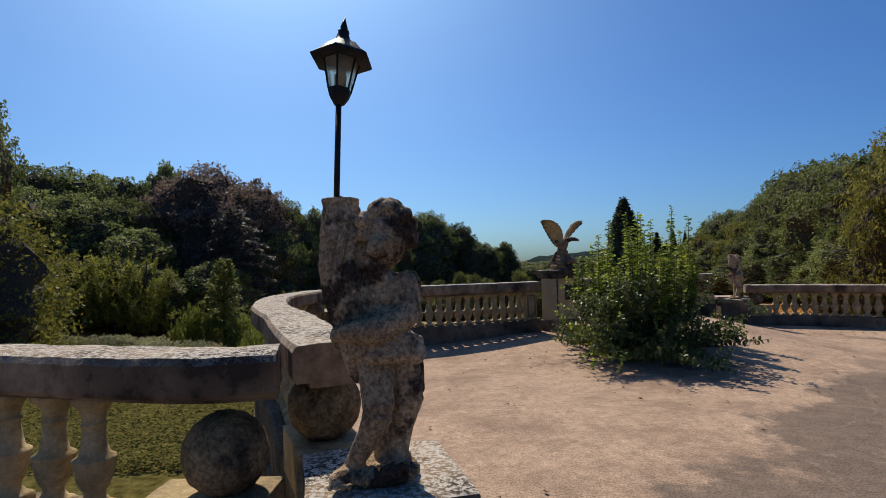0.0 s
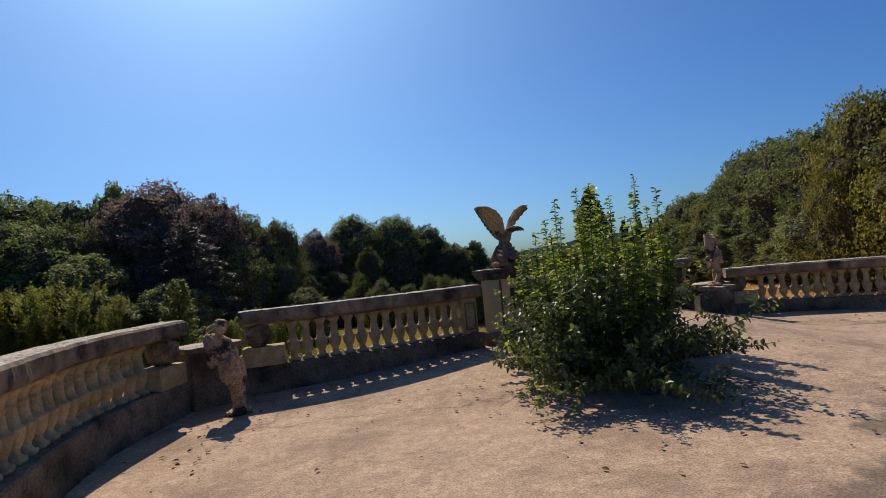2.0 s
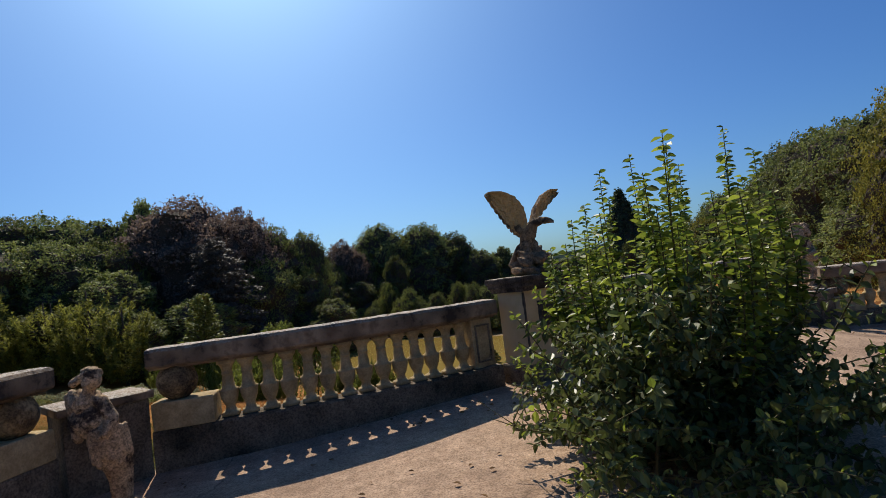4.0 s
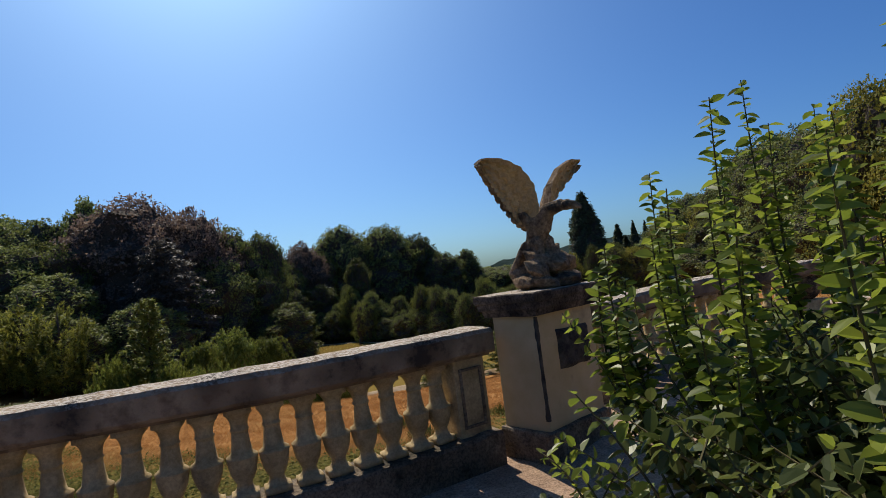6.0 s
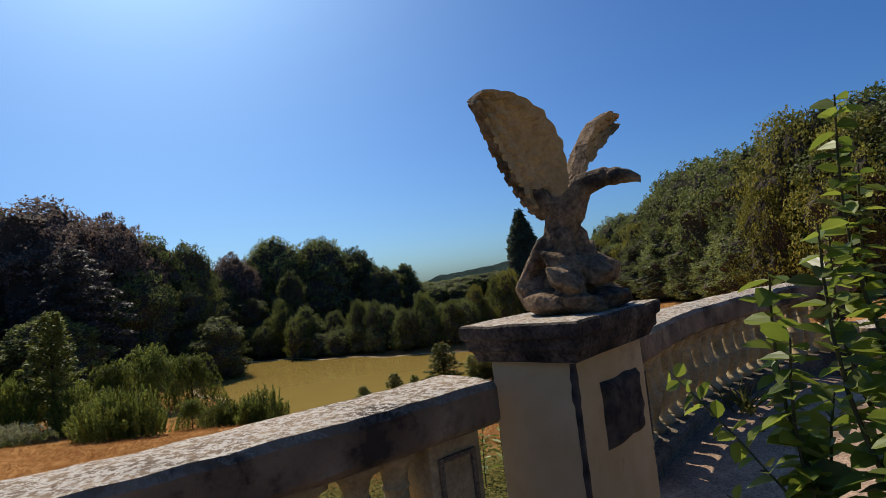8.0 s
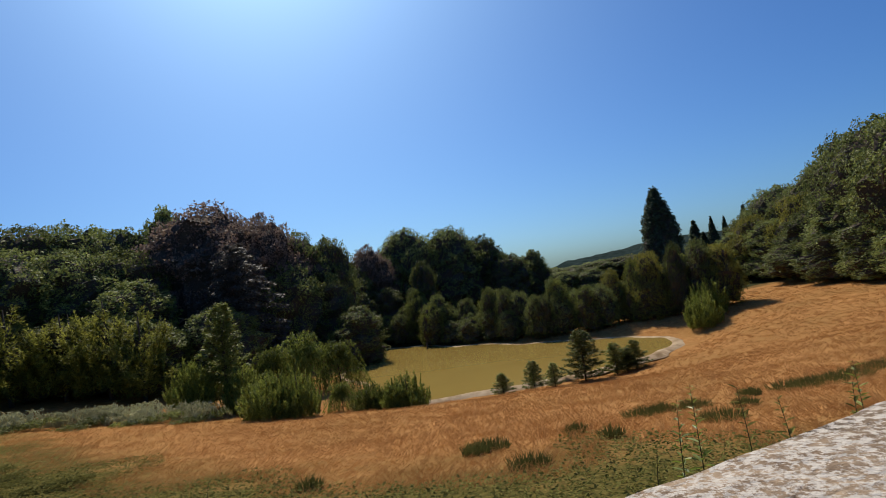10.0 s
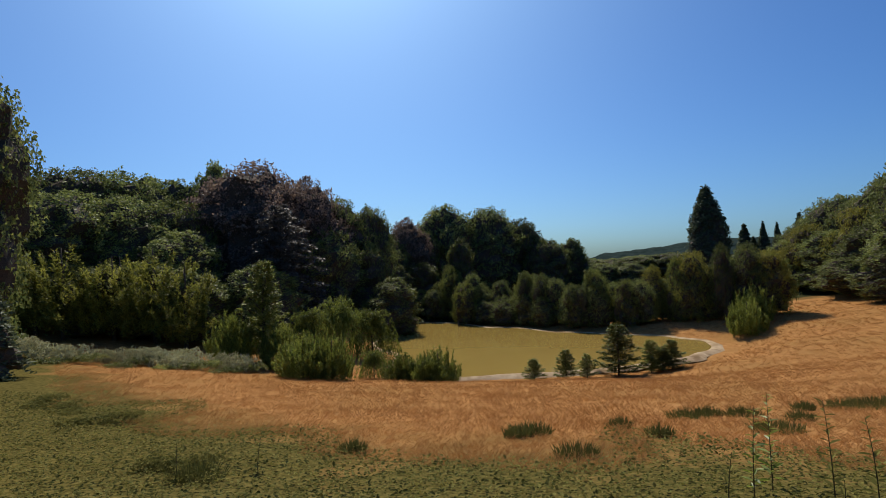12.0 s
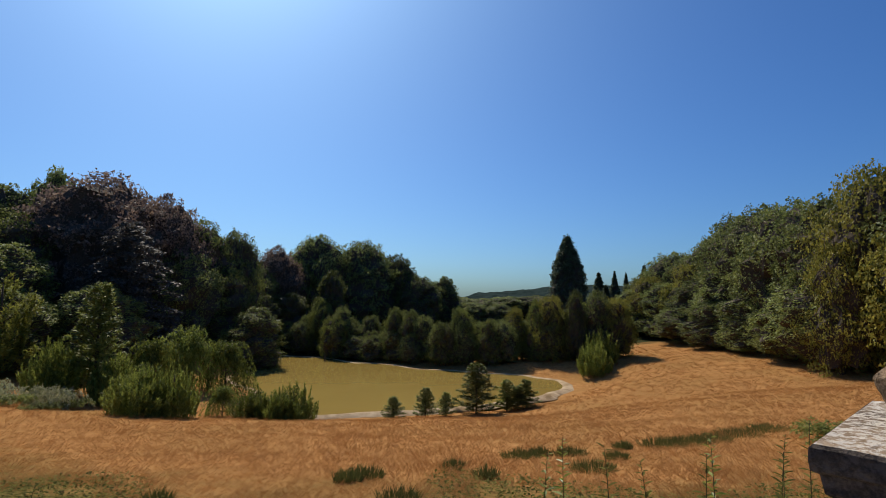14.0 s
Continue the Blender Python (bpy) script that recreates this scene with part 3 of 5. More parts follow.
for k in (-2, -1, 0, 1, 2):
    limb(body_bm, ev(0.05 + 0.015 * k, -0.07, 0.32), ev(0.12 + 0.026 * k, -0.16, 0.15 - 0.01 * abs(k)), 0.032, 0.02)
for s in (1, -1):
    limb(body_bm, ev(0.05 * s, -0.01, 0.46), ev(0.10 * s, -0.04, 0.54), 0.05, 0.035)


def wing(bm, s):
    """A raised wing: fronts towards fwd, with a scalloped trailing edge and layered feathers."""
    lead = [(0.04, 0.46), (0.05, 0.60), (0.09, 0.74), (0.19, 0.855), (0.33, 0.92), (0.47, 0.925)]
    trail = [(0.05, 0.42), (0.11, 0.47), (0.172, 0.55), (0.262, 0.65), (0.372, 0.765), (0.485, 0.88)]

    def at(c, u):
        t = u * (len(c) - 1)
        i = min(int(t), len(c) - 2)
        a, b = c[i], c[i + 1]
        k = t - i
        return a[0] + (b[0] - a[0]) * k, a[1] + (b[1] - a[1]) * k
    U, V = 80, 26
    front, rear = [], []
    for i in range(U + 1):
        u = i / U
        (lo, lz), (to, tz) = at(lead, u), at(trail, u)
        wave = abs(math.sin(u * math.pi * 9))
        scal = 1 + 0.09 * (wave - 0.6)
        rf, rb = [], []
        for j in range(V + 1):
            v = j / V
            w = v * (1 + (scal - 1) * smooth(0.55, 1.0, v))
            o, z = lo + (to - lo) * w, lz + (tz - lz) * w
            fl_ = 0.03 + 0.055 * math.sin(math.pi * min(1.0, u * 0.95))
            ft_ = -0.05 - 0.05 * math.sin(math.pi * u) + 0.07 * u * u
            f = fl_ * (1 - v) + ft_ * v - 0.03 * math.sin(math.pi * v)
            th = 0.022 * (1 - 0.7 * v) * (1 - 0.4 * u) + 0.006
            rows_ = v * 3.6 + 0.45 * abs(math.sin(u * math.pi * 9 + 1.57 * int(v * 3.6)))
            ridge = 0.024 * (rows_ % 1.0)
            p = ev(s * o, f + th + ridge, z)
            rf.append(bm.verts.new(p + noise.noise_vector(p * 30) * 0.003))
            rb.append(bm.verts.new(ev(s * o, f - th - ridge, z)))
        front.append(rf)
        rear.append(rb)
    for i in range(U):
        for j in range(V):
            fc = bm.faces.new((front[i][j], front[i + 1][j], front[i + 1][j + 1], front[i][j + 1]))
            fc.material_index = 1
            bm.faces.new((rear[i][j], rear[i][j + 1], rear[i + 1][j + 1], rear[i + 1][j]))
        bm.faces.new((front[i][0], rear[i][0], rear[i + 1][0], front[i + 1][0]))
        bm.faces.new((front[i][V], front[i + 1][V], rear[i + 1][V], rear[i][V]))
    bm.faces.new([r for r in front[U]] + [r for r in reversed(rear[U])])
    bm.faces.new([r for r in reversed(front[0])] + [r for r in rear[0]])


# heaped rocks under the talons
rk = random.Random(9)
for o, f, z, r in ((0.10, 0.10, 0.045, (0.15, 0.12, 0.06)), (-0.10, 0.12, 0.05, (0.17, 0.11, 0.065)), (-0.22, 0.0, 0.07, (0.13, 0.17, 0.09)), (0.17, -0.05, 0.06, (0.12, 0.16, 0.075)), (0.14, 0.07, 0.14, (0.12, 0.09, 0.075)),
                   (-0.05, 0.10, 0.17, (0.13, 0.10, 0.075)), (-0.16, 0.04, 0.18, (0.13, 0.14, 0.08)), (0.06, 0.02, 0.22, (0.13, 0.11, 0.07)), (-0.05, 0.0, 0.25, (0.13, 0.12, 0.065)), (0.0, -0.12, 0.12, (0.24, 0.12, 0.13)), (-0.10, -0.06, 0.12, (0.2, 0.15, 0.12))):
    res = bmesh.ops.create_icosphere(body_bm, subdivisions=1, radius=1)
    for v in res["verts"]:
        v.co *= rk.uniform(0.72, 1.15)
    m = Matrix.LocRotScale(ev(o * 0.88, f * 0.92, z), Euler((rk.uniform(-0.35, 0.35), rk.uniform(-0.35, 0.35), rk.uniform(0, 3))), Vector(r))
    bmesh.ops.transform(body_bm, matrix=m, verts=res["verts"])
    ed = list({e for v in res["verts"] for e in v.link_edges})
    bmesh.ops.bevel(body_bm, geom=ed, offset=0.003, segments=1, affect="EDGES")
core = carved(new("eagle_core", bm_mesh("eagle_core", body_bm, EAGLE)), 0.007, 0.008, 0.04, 2)
bpy.context.view_layer.update()
shaped = bpy.data.meshes.new_from_object(core.evaluated_get(bpy.context.evaluated_depsgraph_get()))
bpy.data.objects.remove(core)
bm = bmesh.new()
bm.from_mesh(shaped)
for s in (1, -1):
    wing(bm, s)
bmesh.ops.recalc_face_normals(bm, faces=bm.faces[:])
eme = bm_mesh("eagle_statue", bm, EAGLE)
eme.materials.append(WING)
eagle = new("eagle_statue", eme)
eagle.matrix_basis = pose(EX, EY, EZ)
tagged(eagle, "weathered stone eagle with raised wings perched on rocks", "statue")


# ---- putto statues ----
def putto(bm):
    """A standing child in stone holding a horn of plenty, about a metre high, its base at z = 0."""
    rng = random.Random(4)

    def slim(a, b, ra, rb, seg=10):
        limb(bm, a, b, ra * 0.88, rb * 0.88, seg)

    def lump(c, r, rot=(0, 0, 0), sub=2):
        blob(bm, c, [v * 0.93 for v in r], rot, sub)

    lump((0, 0.01, 0.03), (0.17, 0.15, 0.05))
    for _ in range(18):
        a, k = rng.uniform(0, 6.28), rng.uniform(0.05, 0.15)
        lump((k * math.cos(a), k * math.sin(a), rng.uniform(0.03, 0.075)), (0.05, 0.045, 0.03), (0, 0, rng.uniform(0, 90)), 1)
    # forward leg, its shin crossing over to the side
    slim((-0.005, -0.02, 0.44), (0.02, -0.085, 0.26), 0.078, 0.068)
    slim((0.02, -0.085, 0.26), (-0.005, -0.075, 0.2), 0.068, 0.058)
    slim((-0.005, -0.075, 0.2), (-0.085, -0.055, 0.07), 0.056, 0.038)
    lump((-0.115, -0.095, 0.045), (0.042, 0.08, 0.032), (0, 0, -20))
    for k in range(4):
        lump((-0.145 + 0.022 * k, -0.165 + 0.004 * k, 0.032), (0.012, 0.018, 0.014), sub=1)
    # standing leg
    slim((0.105, 0.02, 0.45), (0.125, 0.0, 0.30), 0.085, 0.068)
    slim((0.125, 0.0, 0.30), (0.09, 0.015, 0.2), 0.066, 0.058)
    slim((0.09, 0.015, 0.2), (0.07, 0.01, 0.07), 0.056, 0.042)
    lump((0.07, -0.04, 0.05), (0.038, 0.075, 0.03), (0, 0, 8))
    slim((0.02, 0.03, 0.3), (0.015, 0.02, 0.06), 0.035, 0.045)
    # hips and the cloth behind
    lump((0.045, 0.02, 0.46), (0.15, 0.105, 0.085))
    slim((-0.13, 0.045, 0.54), (-0.085, 0.05, 0.36), 0.055, 0.04)
    slim((-0.17, 0.05, 0.5), (-0.09, 0.05, 0.44), 0.03, 0.04)
    # rolled band of cloth
    for k in range(3):
        z = 0.455 + 0.03 * k
        slim((-0.125 + 0.012 * k, -0.06, z + 0.03), (0.02, -0.125 + 0.01 * k, z - 0.005), 0.028, 0.034, 9)
        slim((0.02, -0.125 + 0.01 * k, z - 0.005), (0.165, -0.07, z - 0.012 * k), 0.034, 0.03, 9)
    lump((0.16, -0.085, 0.455), (0.042, 0.04, 0.045))
    # belly, breast and shoulders
    lump((0.035, 0.0, 0.56), (0.115, 0.095, 0.095))
    lump((0.045, 0.005, 0.655), (0.11, 0.085, 0.09))
    slim((0.03, -0.02, 0.70), (0.0, -0.045, 0.78), 0.058, 0.05)
    # upper arm, and the forearm laid across the body to the horn's foot
    lump((0.125, -0.02, 0.68), (0.062, 0.06, 0.062))
    slim((0.125, -0.02, 0.68), (0.135, -0.07, 0.58), 0.06, 0.052)
    slim((0.135, -0.07, 0.58), (0.02, -0.14, 0.535), 0.052, 0.05)
    slim((0.02, -0.14, 0.535), (-0.10, -0.11, 0.53), 0.05, 0.042)
    lump((-0.115, -0.1, 0.525), (0.04, 0.035, 0.035))
    # horn of plenty with its flutes
    horn = [((-0.09, -0.045, 0.535), 0.05), ((-0.108, -0.035, 0.64), 0.076), ((-0.118, -0.02, 0.76), 0.086), ((-0.122, -0.01, 0.87), 0.076), ((-0.126, 0.0, 0.955), 0.064)]
    for (p, r0), (q, r1) in zip(horn, horn[1:]):
        slim(p, q, r0, r1, 18)
    for k in range(11):
        a = k * 0.571
        line = [Vector(p) + Vector((r0 * 0.9 * math.cos(a + 0.35 * i), r0 * 0.9 * math.sin(a + 0.35 * i), 0)) for i, (p, r0) in enumerate(horn)]
        for p, q in zip(line, line[1:]):
            slim(p, q, 0.02, 0.02, 7)
    for z, r0, d in ((0.968, 0.068, 0.026), (0.988, 0.072, 0.018)):
        res = bmesh.ops.create_cone(bm, cap_ends=True, segments=24, radius1=r0, radius2=r0, depth=d)
        bmesh.ops.translate(bm, verts=res["verts"], vec=(-0.128, 0, z))
    # the hand that steadies the horn from behind
    slim((-0.185, 0.01, 0.68), (-0.19, 0.015, 0.80), 0.026, 0.032)
    slim((-0.19, 0.015, 0.80), (-0.175, 0.02, 0.89), 0.032, 0.02)
    # bent head with its curls
    lump((0.05, -0.025, 0.845), (0.098, 0.095, 0.115), (0, 12, 0))
    lump((0.03, -0.105, 0.815), (0.045, 0.03, 0.04))
    lump((0.06, -0.118, 0.835), (0.015, 0.017, 0.02))
    for _ in range(52):
        a, b = rng.uniform(0, 6.28), rng.uniform(-0.35, 1.5)
        if math.sin(a) < -0.3 and b < 0.35:
            continue
        r0 = rng.uniform(0.024, 0.036)
        lump((0.05 + 0.1 * math.cos(a) * math.cos(b), -0.015 + 0.098 * math.sin(a) * math.cos(b), 0.86 + 0.105 * math.sin(b)), (r0, r0, r0), sub=2)
    for x, y, z in ((-0.03, -0.085, 0.905), (0.13, -0.06, 0.93), (0.145, -0.03, 0.87), (0.15, -0.02, 0.835), (-0.03, -0.075, 0.86)):
        lump((x, y, z), (0.029, 0.028, 0.028))


def robed_putto(bm):
    """A smaller robed child that leans backwards, its feet close together."""
    rng = random.Random(6)
    blob(bm, (0.04, 0.0, 0.025), (0.15, 0.12, 0.045))
    for x in (0.02, 0.085):
        blob(bm, (x, -0.07, 0.06), (0.032, 0.065, 0.028))
        limb(bm, (x, 0.0, 0.06), (x * 0.7 + 0.03, 0.0, 0.26), 0.036, 0.058)
        limb(bm, (x * 0.7 + 0.03, 0.0, 0.26), (x * 1.2 - 0.01, -0.02, 0.46), 0.06, 0.085)
    blob(bm, (0.04, -0.02, 0.5), (0.135, 0.11, 0.10))
    for k in range(8):
        a = -2.9 + 0.36 * k
        limb(bm, (0.04 + 0.125 * math.cos(a), 0.105 * math.sin(a), 0.6), (0.045 + 0.12 * math.cos(a), 0.1 * math.sin(a), 0.42 - 0.03 * (k % 3)), 0.02, 0.026, 8)
    blob(bm, (-0.03, 0.0, 0.66), (0.13, 0.10, 0.14))
    blob(bm, (-0.075, 0.02, 0.80), (0.12, 0.095, 0.1))
    limb(bm, (-0.15, 0.03, 0.86), (-0.16, 0.03, 0.56), 0.055, 0.04)
    limb(bm, (-0.10, 0.02, 0.87), (-0.14, -0.04, 0.66), 0.04, 0.035)
    limb(bm, (0.03, -0.04, 0.8), (0.10, -0.08, 0.66), 0.05, 0.044)
    limb(bm, (0.10, -0.08, 0.66), (0.05, -0.12, 0.57), 0.044, 0.036)
    limb(bm, (-0.04, -0.01, 0.85), (-0.02, -0.03, 0.92), 0.045, 0.042)
    blob(bm, (0.0, -0.045, 0.955), (0.068, 0.075, 0.075))
    for _ in range(26):
        a, b = rng.uniform(0, 6.28), rng.uniform(0.0, 1.5)
        blob(bm, (-0.005 + 0.07 * math.cos(a) * math.cos(b), -0.035 + 0.072 * math.sin(a) * math.cos(b), 0.965 + 0.068 * math.sin(b)), (0.022, 0.022, 0.02), sub=1)
    limb(bm, (-0.13, 0.0, 0.95), (-0.02, -0.02, 0.995), 0.03, 0.035)


bm = bmesh.new()
putto(bm)
PUTTO = bm_mesh("putto_statue", bm, STATUE)
for x, y, z, a, lab in ((0.10, 2.33, 0.632, 0, "weathered stone cherub statue holding a lamp on its shoulder"), (6.35, 12.92, 0.48, 35, "stone cherub statue on a pedestal beside the far balustrade")):
    s = new("cherub_statue", PUTTO)
    carved(s, 0.005, 0.007, 0.02, 1)
    s.matrix_basis = pose(x, y, z, 0, 0, a) @ Matrix.Diagonal((0.93, 0.93, 1, 1))
    tagged(s, lab, "statue", "cherub statues")
bm = bmesh.new()
robed_putto(bm)
s = new("cherub_statue", bm_mesh("cherub_statue", bm, STATUE))
carved(s, 0.008, 0.014, 0.03, 1)
s.matrix_basis = pose(-1.17, 8.45, 0.0, 0, -4, 20)
tagged(s, "robed stone cherub statue leaning by the low pedestal", "statue", "cherub statues")

for x, y, a, sx, sy, top in ((0.10, 2.40, 18, 0.56, 0.60, 0.632), (6.35, 12.92, 35, 0.5, 0.5, 0.48)):
    p = holder("statue_plinth", x, y, floor_z(x, y), "mossy square stone plinth under a cherub statue", "plinth", "statue plinths", rz=a)
    z0 = floor_z(x, y)
    part("body", box("body", sx - 0.06, sy - 0.06, -0.05 - z0, top - 0.06 - z0, BASE, 0.02, 0.012, 3), p)
    part("slab", box("slab", sx, sy, top - 0.07 - z0, top + 0.004 - z0, COPING, 0.012, 0.008, 4), p)

# ---- lantern on the statue ----
lamp = holder("post_lantern", -0.035, 2.33, 1.64, "black iron lantern on a thin pole above a cherub statue", "lamp")
bm = bmesh.new()
limb(bm, (0, 0, -0.05), (-0.006, 0.09, 0.36), 0.011, 0.011, 10)
part("pole", bm_mesh("pole", bm, IRON, True), lamp)
top = Matrix.Translation((-0.006, 0.09, 0.355)) @ pose(0, 0, 0, -8, 3, 0) @ Matrix.Scale(1.08, 4)
part("cup", lathe("cup", [(0.012, 0), (0.02, 0.005), (0.036, 0.03), (0.042, 0.05), (0.042, 0.058)], IRON, 6), lamp, "", top)
part("glass", lathe("glass", [(0.038, 0.056), (0.064, 0.175), (0.06, 0.175), (0.035, 0.06)], glass, 6), lamp, "cloudy lantern glass", top)
for k in range(6):
    a = radians(60 * k + 30)
    bm = bmesh.new()
    limb(bm, (0.041 * math.cos(a), 0.041 * math.sin(a), 0.056), (0.067 * math.cos(a), 0.067 * math.sin(a), 0.178), 0.0035, 0.0035, 6)
    part("glazing_bar", bm_mesh("glazing_bar", bm, IRON), lamp, "", top)
part("bulb", lathe("bulb", [(0.014, 0.06), (0.02, 0.075), (0.022, 0.11), (0.012, 0.125)], BALUSTER, 10), lamp, "", top)
part("roof", lathe("roof", [(0.112, 0.165), (0.114, 0.172), (0.085, 0.195), (0.06, 0.225), (0.05, 0.228), (0.03, 0.245), (0.02, 0.275), (0.022, 0.282), (0.012, 0.29), (0.014, 0.297), (0.003, 0.335)], IRON, 6), lamp, "", top)

# ---- blue pot with a dried plant ----
pot = holder("flower_pot", -0.86, 5.12, floor_z(-0.86, 5.12), "blue glazed flower pot tipped over beside a dried-out plant", "plant pot")
TIP = pose(0.02, 0.04, 0.15, -42, 0, 14)
part("body", lathe("body", [(0.05, -0.16), (0.062, -0.15), (0.098, 0.0), (0.112, 0.012), (0.114, 0.022), (0.104, 0.024), (0.09, 0.0), (0.055, -0.12), (0.02, -0.13)], POT, 28), pot, "", TIP)
part("rim", lathe("rim", [(0.105, 0.018), (0.116, 0.02), (0.117, 0.027), (0.106, 0.027), (0.105, 0.018)], MUD, 28), pot, "pale worn rim", TIP)
bm = bmesh.new()
for k in range(14):
    a = k * 2.4
    blob(bm, (0.02 + 0.05 * math.cos(a), -0.17 + 0.045 * math.sin(a), 0.03 + 0.012 * (k % 4)), (0.035, 0.028, 0.022), (20 * k, 33 * k, 50 * k), 1)
part("root_ball", bm_mesh("root_ball", bm, SOIL), pot, "dark dried root ball spilling out")


def blades(name, pts, material, seed=1):
    """Thin bent blades: each of pts is (root, tip, width)."""
    verts, faces = [], []
    for a, b, w in pts:
        a, b = Vector(a), Vector(b)
        side = (b - a).cross(Vector((0.3, 0.8, 0.2))).normalized() * w
        mid = a.lerp(b, 0.55) + Vector((0, 0, 0.12 * (b - a).length))
        k = len(verts)
        verts += [a - side, a + side, mid + side * 0.8, mid - side * 0.8, b]
        faces += [(k, k + 1, k + 2, k + 3), (k + 3, k + 2, k + 4)]
    return mesh_of(name, verts, faces, material)


rng = random.Random(7)
bl = []
for _ in range(130):
    a, r = rng.uniform(0, 6.28), rng.uniform(0.03, 0.30)
    bl.append(((rng.uniform(-0.08, 0.06), rng.uniform(0.02, 0.12), 0.0), (r * math.cos(a), 0.08 + r * math.sin(a), rng.uniform(0.15, 0.5) - 0.3 * r), 0.0028))
part("dried_plant", blades("dried_plant", bl, DRYSTEM), pot, "dry grey-brown stems")


# ---- leaves ----
def leaf_mesh(name, items, material):
    """Pointed folded leaves: each item is (base, direction, normal, length, width)."""
    verts, faces = [], []
    for b, d, n, ln, wd in items:
        d = d.normalized()
        s = d.cross(n)
        s = s.normalized() if s.length > 1e-4 else Vector((1, 0, 0))
        n = s.cross(d)
        k = len(verts)
        tip = b + d * ln - n * ln * 0.12
        for q, w, h in ((0.16, 0.30, 0.06), (0.45, 0.5, 0.10), (0.76, 0.36, 0.06)):
            c = b + d * ln * q - n * ln * 0.12 * q * q
            verts += [c + s * wd * w + n * wd * h * 2, c - s * wd * w + n * wd * h * 2]
        verts += [b, tip]
        faces += [(k + 6, k, k + 2, k + 4, k + 7), (k + 6, k + 7, k + 5, k + 3, k + 1)]
    return mesh_of(name, verts, faces, material)


def rod(verts, faces, path, r0, r1, seg=5):
    k0 = len(verts)
    for i, p in enumerate(path):
        t = (path[min(i + 1, len(path) - 1)] - path[max(i - 1, 0)]).normalized()
        a = t.orthogonal().normalized()
        b = t.cross(a)
        r = r0 + (r1 - r0) * i / (len(path) - 1)
        for s in range(seg):
            w = 2 * math.pi * s / seg
            verts.append(p + a * r * math.cos(w) + b * r * math.sin(w))
    for i in range(len(path) - 1):
        for s in range(seg):
            faces.append((k0 + i * seg + s, k0 + i * seg + (s + 1) % seg, k0 + (i + 1) * seg + (s + 1) % seg, k0 + (i + 1) * seg + s))


